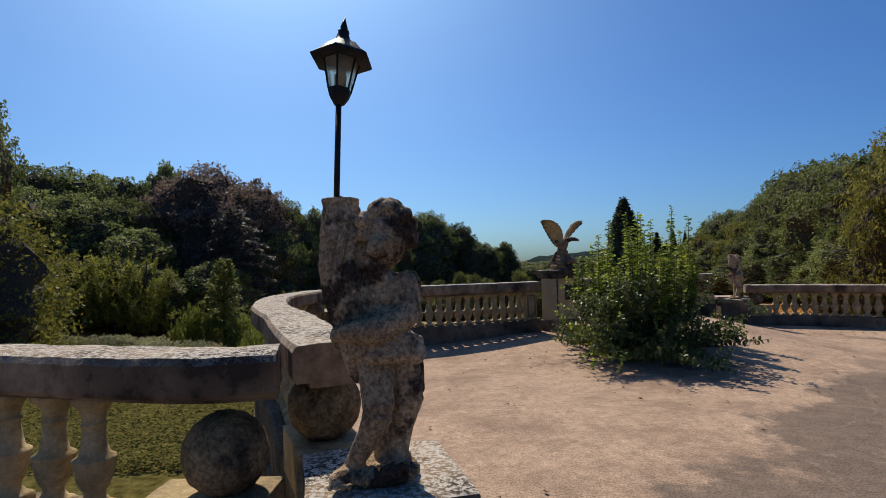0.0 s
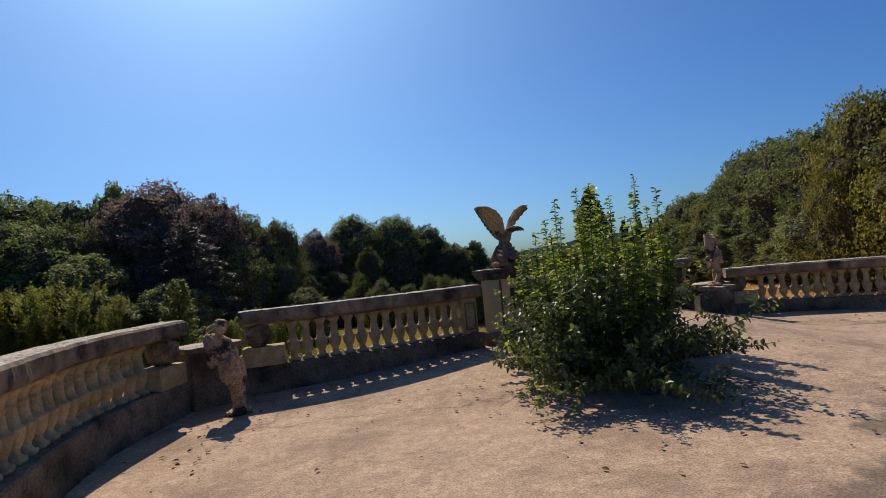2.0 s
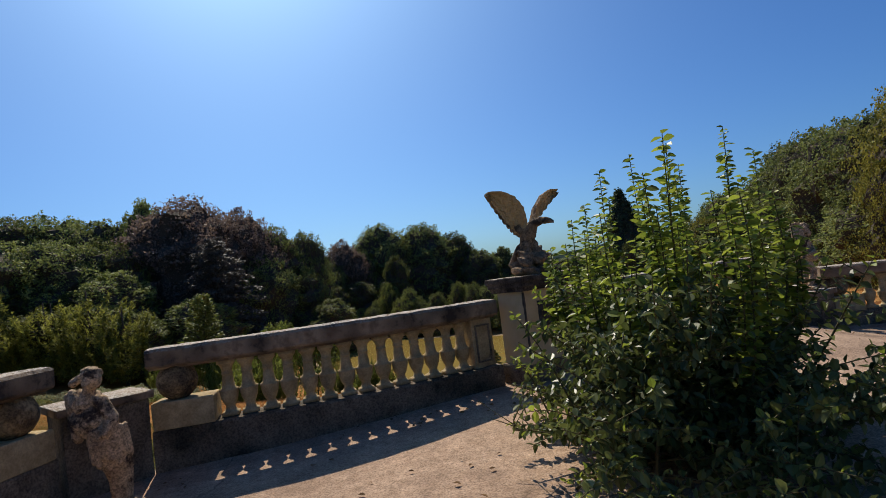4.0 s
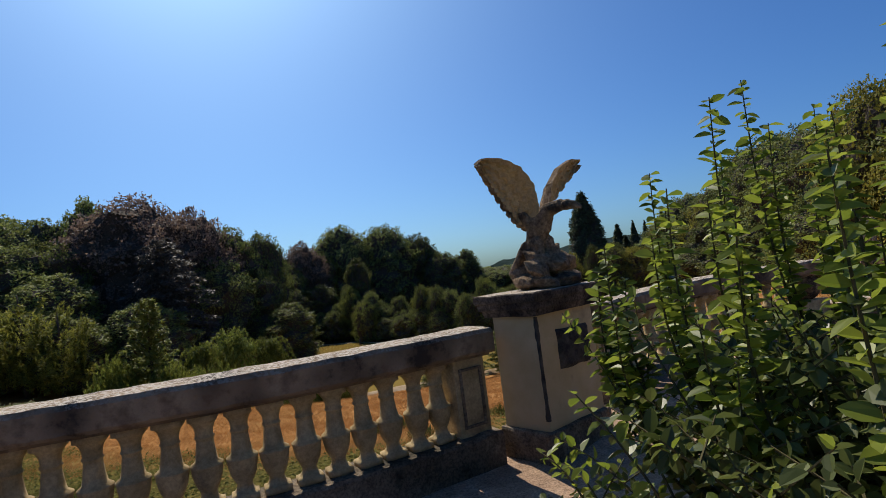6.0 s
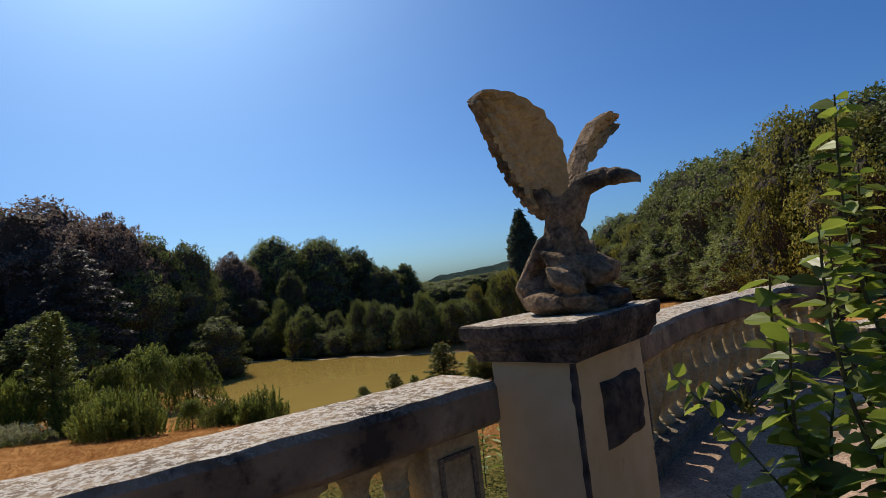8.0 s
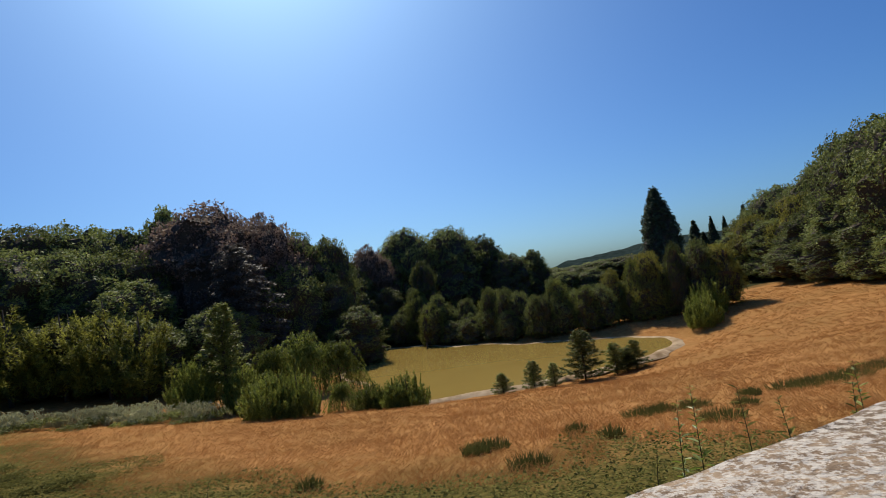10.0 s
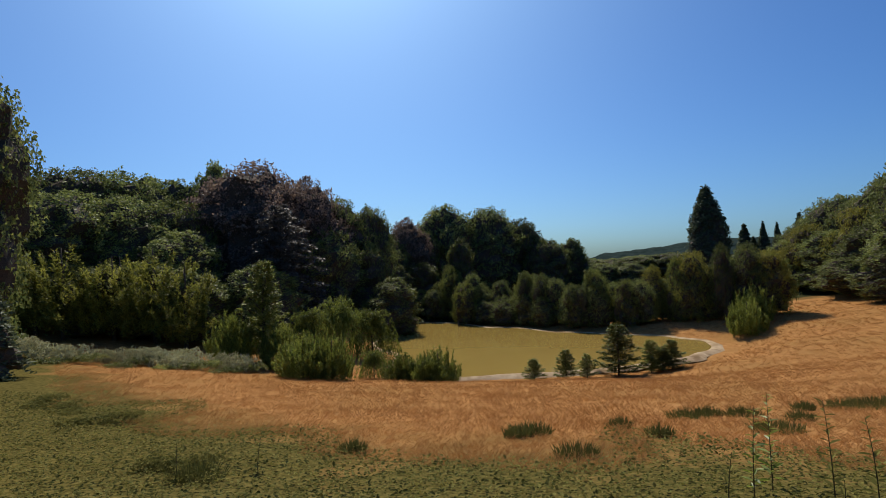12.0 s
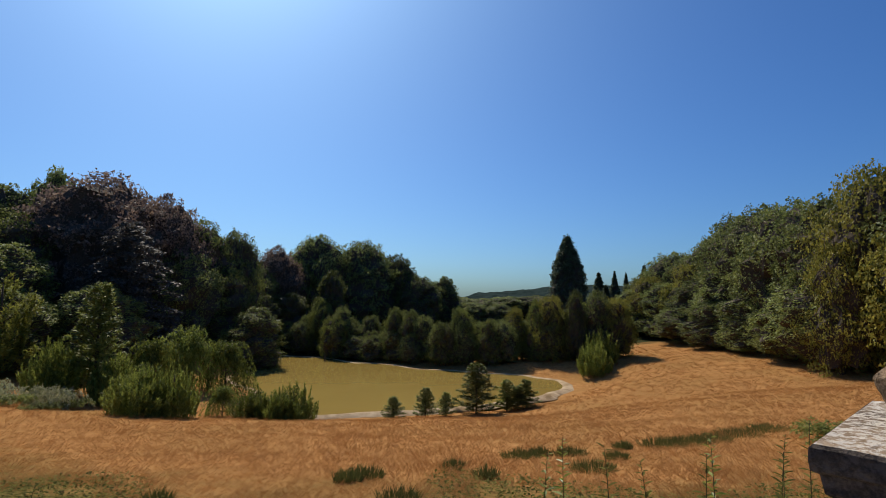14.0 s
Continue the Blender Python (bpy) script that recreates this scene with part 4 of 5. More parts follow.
def shrub(x, y):
    rng = random.Random(11)
    sv, sf, old, young = [], [], [], []
    z0 = floor_z(x, y)

    def leafy(path, start, gap, size, shoot, end=1.0):
        n = max(2, int((path[-1] - path[0]).length * 1.1 * (end - start) / gap))
        ang = rng.uniform(0, 6)
        for i in range(n):
            t = start + (end - start) * (i + rng.random() * 0.5) / n
            j = min(int(t * (len(path) - 1)), len(path) - 2)
            p = path[j].lerp(path[j + 1], t * (len(path) - 1) - j)
            ax = (path[j + 1] - path[j]).normalized()
            ang += 2.4
            a = ax.orthogonal().normalized()
            b = ax.cross(a)
            d = a * math.cos(ang) + b * math.sin(ang) + ax * rng.uniform(0.0, 0.6) + Vector((0, 0, rng.uniform(-0.55, 0.2)))
            if p.z < z0 + 0.03 or (p.x < 1.70 and p.z > 0.3):
                continue
            ln = size * rng.uniform(0.6, 1.2) * (1.0 - (0.3 * t * t if shoot else 0.3 * (t > 0.85)))
            nrm = Vector((rng.gauss(0, 0.55), rng.gauss(0, 0.55), 1))
            young_here = (shoot and t > 0.45 and rng.random() < 0.85) or (t > 0.9 and rng.random() < 0.5) or (p.z > 1.15 and rng.random() < 0.6)
            (young if young_here else old).append((p, d, nrm, ln, ln * rng.uniform(0.55, 0.72)))

    def stem(root, lean, az, length, droop, r0, shoot=False, twigs=5, leaf=0.07):
        path, p = [], Vector(root)
        d = Vector((math.sin(lean) * math.cos(az), math.sin(lean) * math.sin(az), math.cos(lean)))
        n = 9
        for i in range(n + 1):
            path.append(p.copy())
            d = (d + Vector((rng.uniform(-0.06, 0.06), rng.uniform(-0.06, 0.06), -droop / n))).normalized()
            p = p + d * length / n
            p.x = max(p.x, 1.66)
            if p.z < z0 + 0.04:
                p.z = z0 + 0.04
        rod(sv, sf, path, r0, 0.0025)
        leafy(path, 0.18, 0.024, leaf, shoot)
        for _ in range(twigs):
            j = rng.randint(2, n - 1)
            q, a2 = path[j], rng.uniform(0, 6.28)
            w = Vector((math.cos(a2), math.sin(a2), rng.uniform(-0.1, 0.9))).normalized()
            tp = [q + w * rng.uniform(0.16, 0.34) * k / 3 for k in range(4)]
            rod(sv, sf, tp, 0.004, 0.002, 4)
            leafy(tp, 0.1, 0.024, leaf * 0.92, False)
    for _ in range(95):
        az = rng.uniform(0, 6.28)
        lean = rng.uniform(0.12, 1.15)
        stem((x + rng.gauss(0, 0.22), y + rng.gauss(0, 0.22), z0 + 0.02), lean, az, rng.uniform(0.95, 1.45), rng.uniform(0.1, 0.55), 0.012)
    for _ in range(30):
        stem((2.9 + rng.gauss(0, 0.2), 9.05 + rng.gauss(0, 0.25), z0 + 0.02), rng.uniform(0.1, 1.0), rng.uniform(0, 6.28), rng.uniform(0.8, 1.2), rng.uniform(0.1, 0.5), 0.01)
    for _ in range(46):
        az = rng.uniform(0, 6.28)
        stem((x + rng.gauss(0, 0.3), y + rng.gauss(0, 0.3), z0 + 0.02), rng.uniform(1.15, 1.42), az, rng.uniform(0.9, 1.5), rng.uniform(0.1, 0.5), 0.01)
    for dx, dy, ln in ((-0.17, -0.26, 2.17), (0.16, 1.05, 2.33), (-0.24, 0.77, 2.16), (-0.2, 1.45, 1.95), (0.6, 0.65, 2.36), (0.95, 0.9, 2.2), (-0.02, 0.22, 2.19), (0.5, 1.2, 2.2), (-0.5, 0.65, 1.75), (-0.55, 0.2, 1.6),
                       (-0.45, -0.25, 1.7), (0.35, -0.3, 1.75), (0.75, 0.1, 1.75), (0.2, 0.4, 1.95), (-0.6, 1.0, 1.55), (-0.62, 1.2, 1.45), (0.3, 0.8, 2.0), (0.1, -0.5, 1.6), (0.9, 0.45, 1.7)):
        for k in range(4):
            base = Vector((x + dx * 0.35, y + dy * 0.35, z0 + 0.02))
            tip = Vector((x + dx + rng.uniform(-0.12, 0.12), y + dy + rng.uniform(-0.12, 0.12), z0 + ln * 0.9 * (1 - 0.11 * k)))
            path = [base.lerp(tip, i / 12) + Vector((dx, dy, 0)) * 0.25 * math.sin(math.pi * i / 12) for i in range(13)]
            rod(sv, sf, path, 0.011, 0.0025)
            leafy(path, 0.25, 0.0165, 0.092, True)
    # low sprigs reaching out over the floor
    for root, tip in (((1.95, 8.85), (1.74, 9.2, 0.62)), ((2.0, 8.9), (1.86, 9.35, 0.5)), ((2.1, 8.05), (1.74, 8.35, 1.06)), ((2.2, 7.8), (1.72, 7.75, 0.55)), ((2.2, 8.5), (1.78, 8.95, 0.75)), ((2.3, 9.0), (2.05, 9.75, 1.15)), ((2.4, 9.0), (2.3, 9.95, 0.7)), ((3.3, 8.6), (3.9, 9.1, 0.6)), ((2.3, 7.4), (1.8, 6.95, 0.12)), ((2.3, 7.6), (1.74, 7.2, 0.15)), ((2.4, 7.4), (2.1, 6.75, 0.1))):
        a, b = Vector((*root, z0 + 0.15)), Vector(tip)
        path = [a.lerp(b, i / 8) + Vector((0, 0, 0.1 * math.sin(math.pi * i / 8))) for i in range(9)]
        rod(sv, sf, path, 0.007, 0.002)
        leafy(path, 0.2, 0.024, 0.075, True)
    h = holder("shrub", x, y, z0, "leafy green shrub with pale upright shoots growing through the terrace", "shrub")
    back = h.matrix_basis.inverted()
    tagged(part("branchwork", mesh_of("branchwork", sv, sf, STEM), h, "", back), kind="stuff")
    tagged(part("foliage", leaf_mesh("foliage", old, SHRUB), h, "", back), kind="stuff")
    tagged(part("young_foliage", leaf_mesh("young_foliage", young, SHOOT), h, "bright young leaves", back), kind="stuff")


shrub(2.84, 8.25)


# ---- trees ----
def dome(t):
    """A broad crown: full low down, rounded at the top."""
    return np.where(t < 0.42, 0.80 + 0.2 * np.sin(np.pi / 2 * t / 0.42), np.sqrt(np.clip(1 - (np.maximum(t - 0.42, 0) / 0.58) ** 2.6, 0, 1)))


def egg(t):
    return np.where(t < 0.35, 0.72 + 0.28 * np.sin(np.pi / 2 * t / 0.35), np.sqrt(np.clip(1 - (np.maximum(t - 0.35, 0) / 0.65) ** 2.0, 0, 1)))


def bullet(t):
    return np.clip(1 - t, 0, 1) ** 0.62 * np.where(t < 0.12, 0.82 + 1.5 * t, 1.0)


def spire(t):
    return np.clip(1 - t, 0, 1) ** 0.9 * (0.72 + 0.28 * (1 - (t * 13) % 1.0))


def crown(seed, h, w, prof, big=80, small=650, n=22000, leaf=0.2, bumps=(0.30, 0.15), long=1.3, stray=0.03, droop=0.3, rise=0.0, core=0.88):
    """Leaf clumps over a body of turned outline that is broken into boughs and twigs; a dense dark heart inside stands
    in for the crown's inner shade.
    """
    r = np.random.RandomState(seed)

    def skin(k):
        t = np.where(r.rand(k * 4) < 0.25, 1 - 0.45 * r.rand(k * 4) ** 2, r.rand(k * 4))
        t = t[r.rand(k * 4) < 0.2 + 0.8 * prof(t)][:k]
        f = r.rand(len(t)) * 2 * np.pi
        q = w * prof(t)
        return np.stack([q * np.cos(f), q * np.sin(f), h * t], 1), t

    area = 2 * np.pi * w * 0.8 * h
    seeds = [(skin(big)[0], math.sqrt(area / big), bumps[0]), (skin(small)[0], math.sqrt(area / small), bumps[1])]
    reach = [0.2 * (r.rand(len(q[0])) - 0.45) for q in seeds]

    def broken(p, t):
        axis = np.zeros_like(p)
        axis[:, 2] = h * (0.12 + 0.62 * t)
        f = np.full(len(p), 1 + 0.42 * (bumps[0] + bumps[1]))
        cleft = np.zeros(len(p))
        for (c, gap, depth), far in zip(seeds, reach):
            for i in range(0, len(p), 4000):
                d2 = ((p[i:i + 4000, None, :] - c[None]) ** 2).sum(2)
                j = d2.argmin(1)
                e = np.clip(d2[np.arange(len(j)), j] / (gap * 0.8) ** 2, 0, 1) ** 1.5
                f[i:i + 4000] += far[j] - depth * e
                cleft[i:i + 4000] = np.maximum(cleft[i:i + 4000], e)
        return axis, f, cleft

    p, t = skin(int(n * 1.3))
    axis, f, cleft = broken(p, t)
    keep = np.where(r.rand(len(p)) > 0.6 * cleft)[0][:n]
    p, axis, f = p[keep], axis[keep], f[keep]
    k = len(p)
    out_ = p - axis
    d = out_ / np.maximum(np.linalg.norm(out_, axis=1), 1e-6)[:, None]
    p = axis + out_ * (f * (1 - 0.16 * r.rand(k) ** 2) + stray * r.normal(size=k))[:, None]
    nrm = d + r.normal(size=d.shape) * 1.1
    nrm /= np.linalg.norm(nrm, axis=1)[:, None]
    a = np.cross(nrm, r.normal(size=d.shape))
    a[:, 2] += rise - droop * r.rand(k)
    a /= np.linalg.norm(a, axis=1)[:, None]
    b = np.cross(nrm, a)
    s = leaf * (0.5 + 0.9 * r.rand(k, 1))
    V = np.stack([p - b * s * 0.55, p + b * s * 0.55, p + a * s * long], 1).reshape(-1, 3)
    verts, faces = V.tolist(), np.arange(3 * k).reshape(-1, 3).tolist()
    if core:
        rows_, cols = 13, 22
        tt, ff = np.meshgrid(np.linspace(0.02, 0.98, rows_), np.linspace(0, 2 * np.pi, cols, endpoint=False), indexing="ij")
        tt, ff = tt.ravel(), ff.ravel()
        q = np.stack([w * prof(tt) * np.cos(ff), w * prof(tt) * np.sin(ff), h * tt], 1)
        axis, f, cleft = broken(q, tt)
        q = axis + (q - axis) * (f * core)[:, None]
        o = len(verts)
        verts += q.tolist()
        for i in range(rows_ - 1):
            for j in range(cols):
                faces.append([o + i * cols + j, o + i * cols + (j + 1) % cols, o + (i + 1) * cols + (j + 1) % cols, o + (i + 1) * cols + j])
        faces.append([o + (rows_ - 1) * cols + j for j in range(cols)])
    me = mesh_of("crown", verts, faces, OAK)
    # dark colour on the heart paints the shade seen in gaps between leaves
    me.materials.append(BARK_AND_SHADE)
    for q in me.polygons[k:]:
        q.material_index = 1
    return me


def sprays(seed, boughs, leaf, long=1.4):
    """Leaves along boughs: each of boughs is (points, reach aside, reach up, leaves, hang)."""
    r = np.random.RandomState(seed)
    verts = []
    for pts, side, lift, k, hang in boughs:
        pts = np.array(pts, float)
        u = r.rand(k) ** 0.8 * (len(pts) - 1.001)
        i = u.astype(int)
        p = pts[i] + (pts[i + 1] - pts[i]) * (u - i)[:, None]
        way = pts[i + 1] - pts[i]
        way /= np.linalg.norm(way, axis=1)[:, None]
        aside = np.cross(way, [0, 0, 1.0])
        aside /= np.maximum(np.linalg.norm(aside, axis=1), 1e-6)[:, None]
        fan = r.normal(size=(k, 1)) * side * (1.05 - 0.6 * (u / (len(pts) - 1)))[:, None]
        p = p + aside * fan
        p[:, 2] += r.normal(size=k) * lift - 0.25 * np.abs(fan[:, 0])
        a = way * 0.7 + aside * np.sign(fan) * 0.8 + r.normal(size=(k, 3)) * 0.45
        a[:, 2] -= hang
        a /= np.linalg.norm(a, axis=1)[:, None]
        b = np.cross(a, r.normal(size=(k, 3)) * 0.5 + np.array([0, 0, 1.0]))
        b /= np.maximum(np.linalg.norm(b, axis=1), 1e-6)[:, None]
        s = leaf * (0.5 + 0.9 * r.rand(k, 1))
        verts.append(np.stack([p - b * s * 0.5, p + b * s * 0.5, p + a * s * long], 1).reshape(-1, 3))
    V = np.concatenate(verts)
    return mesh_of("crown", V.tolist(), np.arange(len(V)).reshape(-1, 3).tolist(), OAK)


def cedar_boughs(seed, h, w):
    r, o = random.Random(seed), []
    for i in range(78):
        t = (i + r.random()) / 78
        z, a = h * (0.05 + 0.93 * t), i * 2.4 + r.uniform(-0.4, 0.4)
        ln = w * (1 - t) ** 0.55 * r.uniform(0.7, 1.08) + 0.4
        pts = [(ln * u * math.cos(a), ln * u * math.sin(a), z + ln * (0.22 * u - 0.30 * u * u)) for u in (0.05, 0.3, 0.55, 0.8, 1.0)]
        o.append((pts, ln * 0.17, 0.12, int(60 + 44 * ln), 0.15))
    return o


def bamboo_boughs(seed):
    r, o = random.Random(seed), []
    for i in range(72):
        a, k = r.uniform(0, 6.28), 3.3 * math.sqrt(r.random())
        h = r.choice((4.5, 6.5, 8.5, 10.8)) * r.uniform(0.85, 1.0) * (1 - 0.06 * k)
        b, bend = a + r.uniform(-0.9, 0.9), r.uniform(0.5, 2.4)
        x, y = k * math.cos(a), k * math.sin(a)
        pts = [(x + bend * t ** 3 * math.cos(b), y + bend * t ** 3 * math.sin(b), h * (t - 0.10 * t ** 5)) for t in (0.25, 0.45, 0.6, 0.75, 0.88, 1.0)]
        o.append((pts, 0.30, 0.2, 165, 0.15))
    return o


def broom_boughs(seed):
    """A dome of upright leafy shoots."""
    r, o = random.Random(seed), []
    for i in range(120):
        a, k = r.uniform(0, 6.28), 1.75 * math.sqrt(r.random())
        h = 2.4 * math.sqrt(max(0.1, 1 - (k / 1.95) ** 2)) * r.uniform(0.5, 1.05)
        x, y, e = k * math.cos(a), k * math.sin(a), r.uniform(0.95, 1.2)
        pts = [(x * (0.8 + (e - 0.8) * t), y * (0.8 + (e - 0.8) * t), h * t) for t in (0.1, 0.4, 0.75, 1.0)]
        o.append((pts, 0.15, 0.08, 90, -0.3))
    return o


def weeping_boughs(seed):
    """A low mound of arching sprays that hang to the ground."""
    r, o = random.Random(seed), []
    for i in range(90):
        a, ln = r.uniform(0, 6.28), r.uniform(0.8, 2.1)
        x, y = r.gauss(0, 0.35), r.gauss(0, 0.35)
        top_ = r.uniform(1.4, 2.4)
        pts = [(x + ln * u * math.cos(a), y + ln * u * math.sin(a), max(0.05, top_ * (1 - (u - 0.25) ** 2 * 1.7))) for u in (0.0, 0.25, 0.5, 0.75, 1.0)]
        o.append((pts, 0.15, 0.06, 80, 0.6))
    return o


def sapling_boughs(seed):
    """A leader with rising side branches, widest low down."""
    r, o = random.Random(seed), []
    for i in range(54):
        t = (i + r.random()) / 54
        z, a = 4.8 * (0.04 + 0.94 * t), i * 2.4 + r.uniform(-0.5, 0.5)
        ln = 1.35 * (1 - t) ** 0.75 * r.uniform(0.55, 1.1) + 0.16
        pts = [(ln * u * math.cos(a), ln * u * math.sin(a), z + ln * 0.45 * u) for u in (0.0, 0.35, 0.7, 1.0)]
        o.append((pts, 0.13, 0.08, int(40 + 95 * ln), 0.0))
    return o


def fern_boughs(seed):
    r, o = random.Random(seed), []
    for i in range(170):
        x, y, a = r.uniform(-3.2, 3.2), r.gauss(0, 0.75), r.uniform(0, 6.28)
        ln, z = r.uniform(0.5, 0.95), r.uniform(0.35, 1.05)
        pts = [(x + ln * u * math.cos(a), y + ln * u * math.sin(a), z * (0.5 + 1.5 * u - 1.6 * u * u)) for u in (0.0, 0.33, 0.66, 1.0)]
        o.append((pts, 0.13, 0.03, 34, 0.1))
    return o


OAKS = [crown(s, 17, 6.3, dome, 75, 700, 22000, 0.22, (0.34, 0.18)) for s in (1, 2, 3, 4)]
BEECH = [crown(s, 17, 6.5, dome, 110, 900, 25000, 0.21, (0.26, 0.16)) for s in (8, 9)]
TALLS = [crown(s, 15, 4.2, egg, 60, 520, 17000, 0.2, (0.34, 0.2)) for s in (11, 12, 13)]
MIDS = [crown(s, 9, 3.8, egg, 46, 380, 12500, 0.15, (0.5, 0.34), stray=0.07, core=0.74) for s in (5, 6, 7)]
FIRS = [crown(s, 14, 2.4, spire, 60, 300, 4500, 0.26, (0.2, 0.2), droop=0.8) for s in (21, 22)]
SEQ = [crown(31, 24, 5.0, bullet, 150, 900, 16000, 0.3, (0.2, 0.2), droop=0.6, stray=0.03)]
CEDAR = [sprays(41, cedar_boughs(41, 15.5, 6.2), 0.2)]
BAMBOO = [sprays(s, bamboo_boughs(s), 0.15, 2.4) for s in (51, 52, 53)]
BUSH = [sprays(s, broom_boughs(s), 0.075, 2.0) for s in (61, 62, 63)]
MOUND = [sprays(s, weeping_boughs(s), 0.075, 1.8) for s in (65, 66)]
SAPL = [sprays(s, sapling_boughs(s), 0.095, 1.5) for s in (71, 72)]
FERN = [sprays(81, fern_boughs(81), 0.085, 1.9)]

trunk_bm = bmesh.new()
limb(trunk_bm, (0, 0, -0.04), (0.006, 0, 0.42), 0.022, 0.014, 8)
limb(trunk_bm, (0.006, 0, 0.4), (0, 0.01, 0.85), 0.014, 0.004, 8)
for a in range(7):
    z = 0.26 + 0.07 * a
    limb(trunk_bm, (0.003, 0, z), (0.13 * math.cos(a * 2.4), 0.13 * math.sin(a * 2.4), z + 0.13), 0.007, 0.002, 6)
TRUNK = bm_mesh("trunk", trunk_bm, BARK_AND_SHADE, True)


def tree(crowns, material, x, y, top, width, h0, w0, lift, name, label, category, group, rng=random.Random(3)):
    """h0, w0: the crown mesh's own height and radius; lift: bare trunk as a share of the height."""
    z = ground_z(x, y)
    H = top - z
    t = holder(name, x, y, z, label, category, group, rz=rng.uniform(0, 360))
    part("trunk", TRUNK, t, "", pose(0, 0, 0) @ Matrix.Diagonal((H, H, H * 0.95, 1)))
    k = width / w0
    c = part("crown", rng.choice(crowns), t, "", pose(0, 0, H * lift) @ Matrix.Diagonal((k, k, 0.94 * H * (1 - lift) / h0, 1)))
    c.material_slots[0].link = "OBJECT"
    c.material_slots[0].material = material
    return t


def row(kind, rows):
    crowns, material, h0, w0, lift, name, label, category, group = kind
    for x, y, top, width in rows:
        tree(crowns, material, x, y, top, width, h0, w0, lift, name, label, category, group)


K_OAK = (OAKS, OAK, 17.0, 5.2, 0.05, "broadleaf_tree", "tall broadleaf tree with dense dark green crown", "tree", "trees of the wood")
K_TALL = (TALLS, DARK, 15.0, 3.5, 0.04, "tall_tree", "slender dark green tree at the wood's edge", "tree", "trees of the wood")
K_COPPER = (BEECH, COPPER, 17.0, 5.8, 0.04, "copper_beech", "copper beech with dark purple foliage", "tree", "copper beeches")
K_YEL = (MIDS, YELLOW, 9.0, 3.2, 0.03, "yellowing_tree", "tree with yellowing green leaves at the meadow's edge", "tree", "yellowing trees")
K_LIGHT = (MIDS, LIGHT, 9.0, 3.2, 0.02, "young_tree", "young light green tree behind the pond", "tree", "young trees by the pond")
K_OAKLET = (MIDS, OAK, 9.0, 3.2, 0.02, "young_tree", "young dark green tree behind the pond", "tree", "young trees by the pond")
K_FIR = (FIRS, NEEDLE, 14.0, 2.0, 0.03, "fir_tree", "dark pointed fir tree rising above the wood", "tree", "fir trees")

# ridge and wood on the west side
row(K_OAK, [(-102.0, 55.0, 20.4, 9), (-102.9, 66.6, 21.0, 9), (-99.7, 75.7, 21.1, 9), (-92.6, 82.1, 21.4, 9), (-89.6, 91.8, 21.6, 8.5), (-81.9, 96.8, 22.0, 8.5), (-76.8, 102.7, 22.4, 7.5), (-69.5, 104.5, 20.8, 7), (-63.8, 106.0, 20.0, 6)])
row(K_OAK, [(-86.2, 55.4, 14.5, 7.5), (-81.6, 66.8, 14.4, 7.5), (-74.4, 74.4, 14.7, 7), (-67.7, 79.9, 14.9, 6.5), (-62.6, 85.8, 14.7, 6.5), (-57.3, 89.9, 14.3, 5.5)])
row(K_TALL, [(-56.7, 101.1, 22.2, 3.4)])
row(K_COPPER, [(-47.7, 98.3, 21.3, 8.6), (-40.6, 103.9, 18.7, 6.0), (-29.3, 136.0, 13.3, 4.6)])
row(K_OAK, [(-36.8, 109.8, 15.5, 5.0), (-32.5, 114.4, 14.2, 4.2), (-36.0, 100.4, 9.3, 4.6), (-31.8, 107.3, 6.8, 4.2)])
row(K_TALL, [(-57, 84, 9, 5), (-64, 80, 9, 5), (-72, 78, 9, 5.5), (-50, 80, 8, 5), (-37, 80, 3, 4), (-24, 100, 0, 3.6)])
tree(CEDAR, CEDARLEAF, *(-37.4, 86.5, 13.4, 8.6), 15.5, 6.0, 0.02, "cedar", "spreading dark cedar with layered branches", "tree", "")
# wood behind the pond
row(K_OAK, [(-21.6, 147.7, 17.3, 6.0), (-10.5, 151.0, 16.4, 6.2), (-2.7, 153.4, 13.3, 4.6), (-26.5, 142.7, 11.0, 4.2), (2.8, 149.4, 7.8, 4.2), (-32.6, 129.0, 8.8, 4.0)])
row(K_TALL, [(10.3, 159.1, 7.7, 3.6), (4.5, 156.4, 5.6, 3.4), (-15.3, 125.4, 7.4, 2.7), (-29.6, 124.6, 3.1, 3.4), (-24.4, 127.9, 2.7, 3.4), (-31.8, 114.6, 2.2, 3.2), (17.6, 154.4, 0.9, 4), (24.4, 153.4, 0.4, 4)])
row(K_OAK, [(18, 206, 2.6, 7), (27, 204, 2.2, 7), (36, 203, 2.9, 7), (45, 200, 3.4, 7), (54, 197, 3.6, 7), (9, 207, 3.2, 7)])
gl = random.Random(77)
for i in range(66):
    u = i / 65
    x = -24 + 58 * u + gl.uniform(-1.2, 1.2)
    y = max(120 - 0.72 * (x + 24), 96 - 0.25 * (x - 10)) + gl.uniform(1.5, 8)
    top_ = ground_z(x, y) + gl.uniform(4.0, 10.5)
    row((K_OAKLET, K_LIGHT, K_OAKLET, K_YEL)[gl.choice((0, 0, 1, 2)) if u < 0.6 else gl.choice((0, 1, 3, 2))], [(x, y, top_, gl.uniform(1.3, 2.2))])
tree(SEQ, NEEDLE, *(45.9, 162.8, 20.1, 5.6), 24, 4.2, 0.01, "giant_sequoia", "tall dark giant sequoia with a pointed crown", "tree", "")
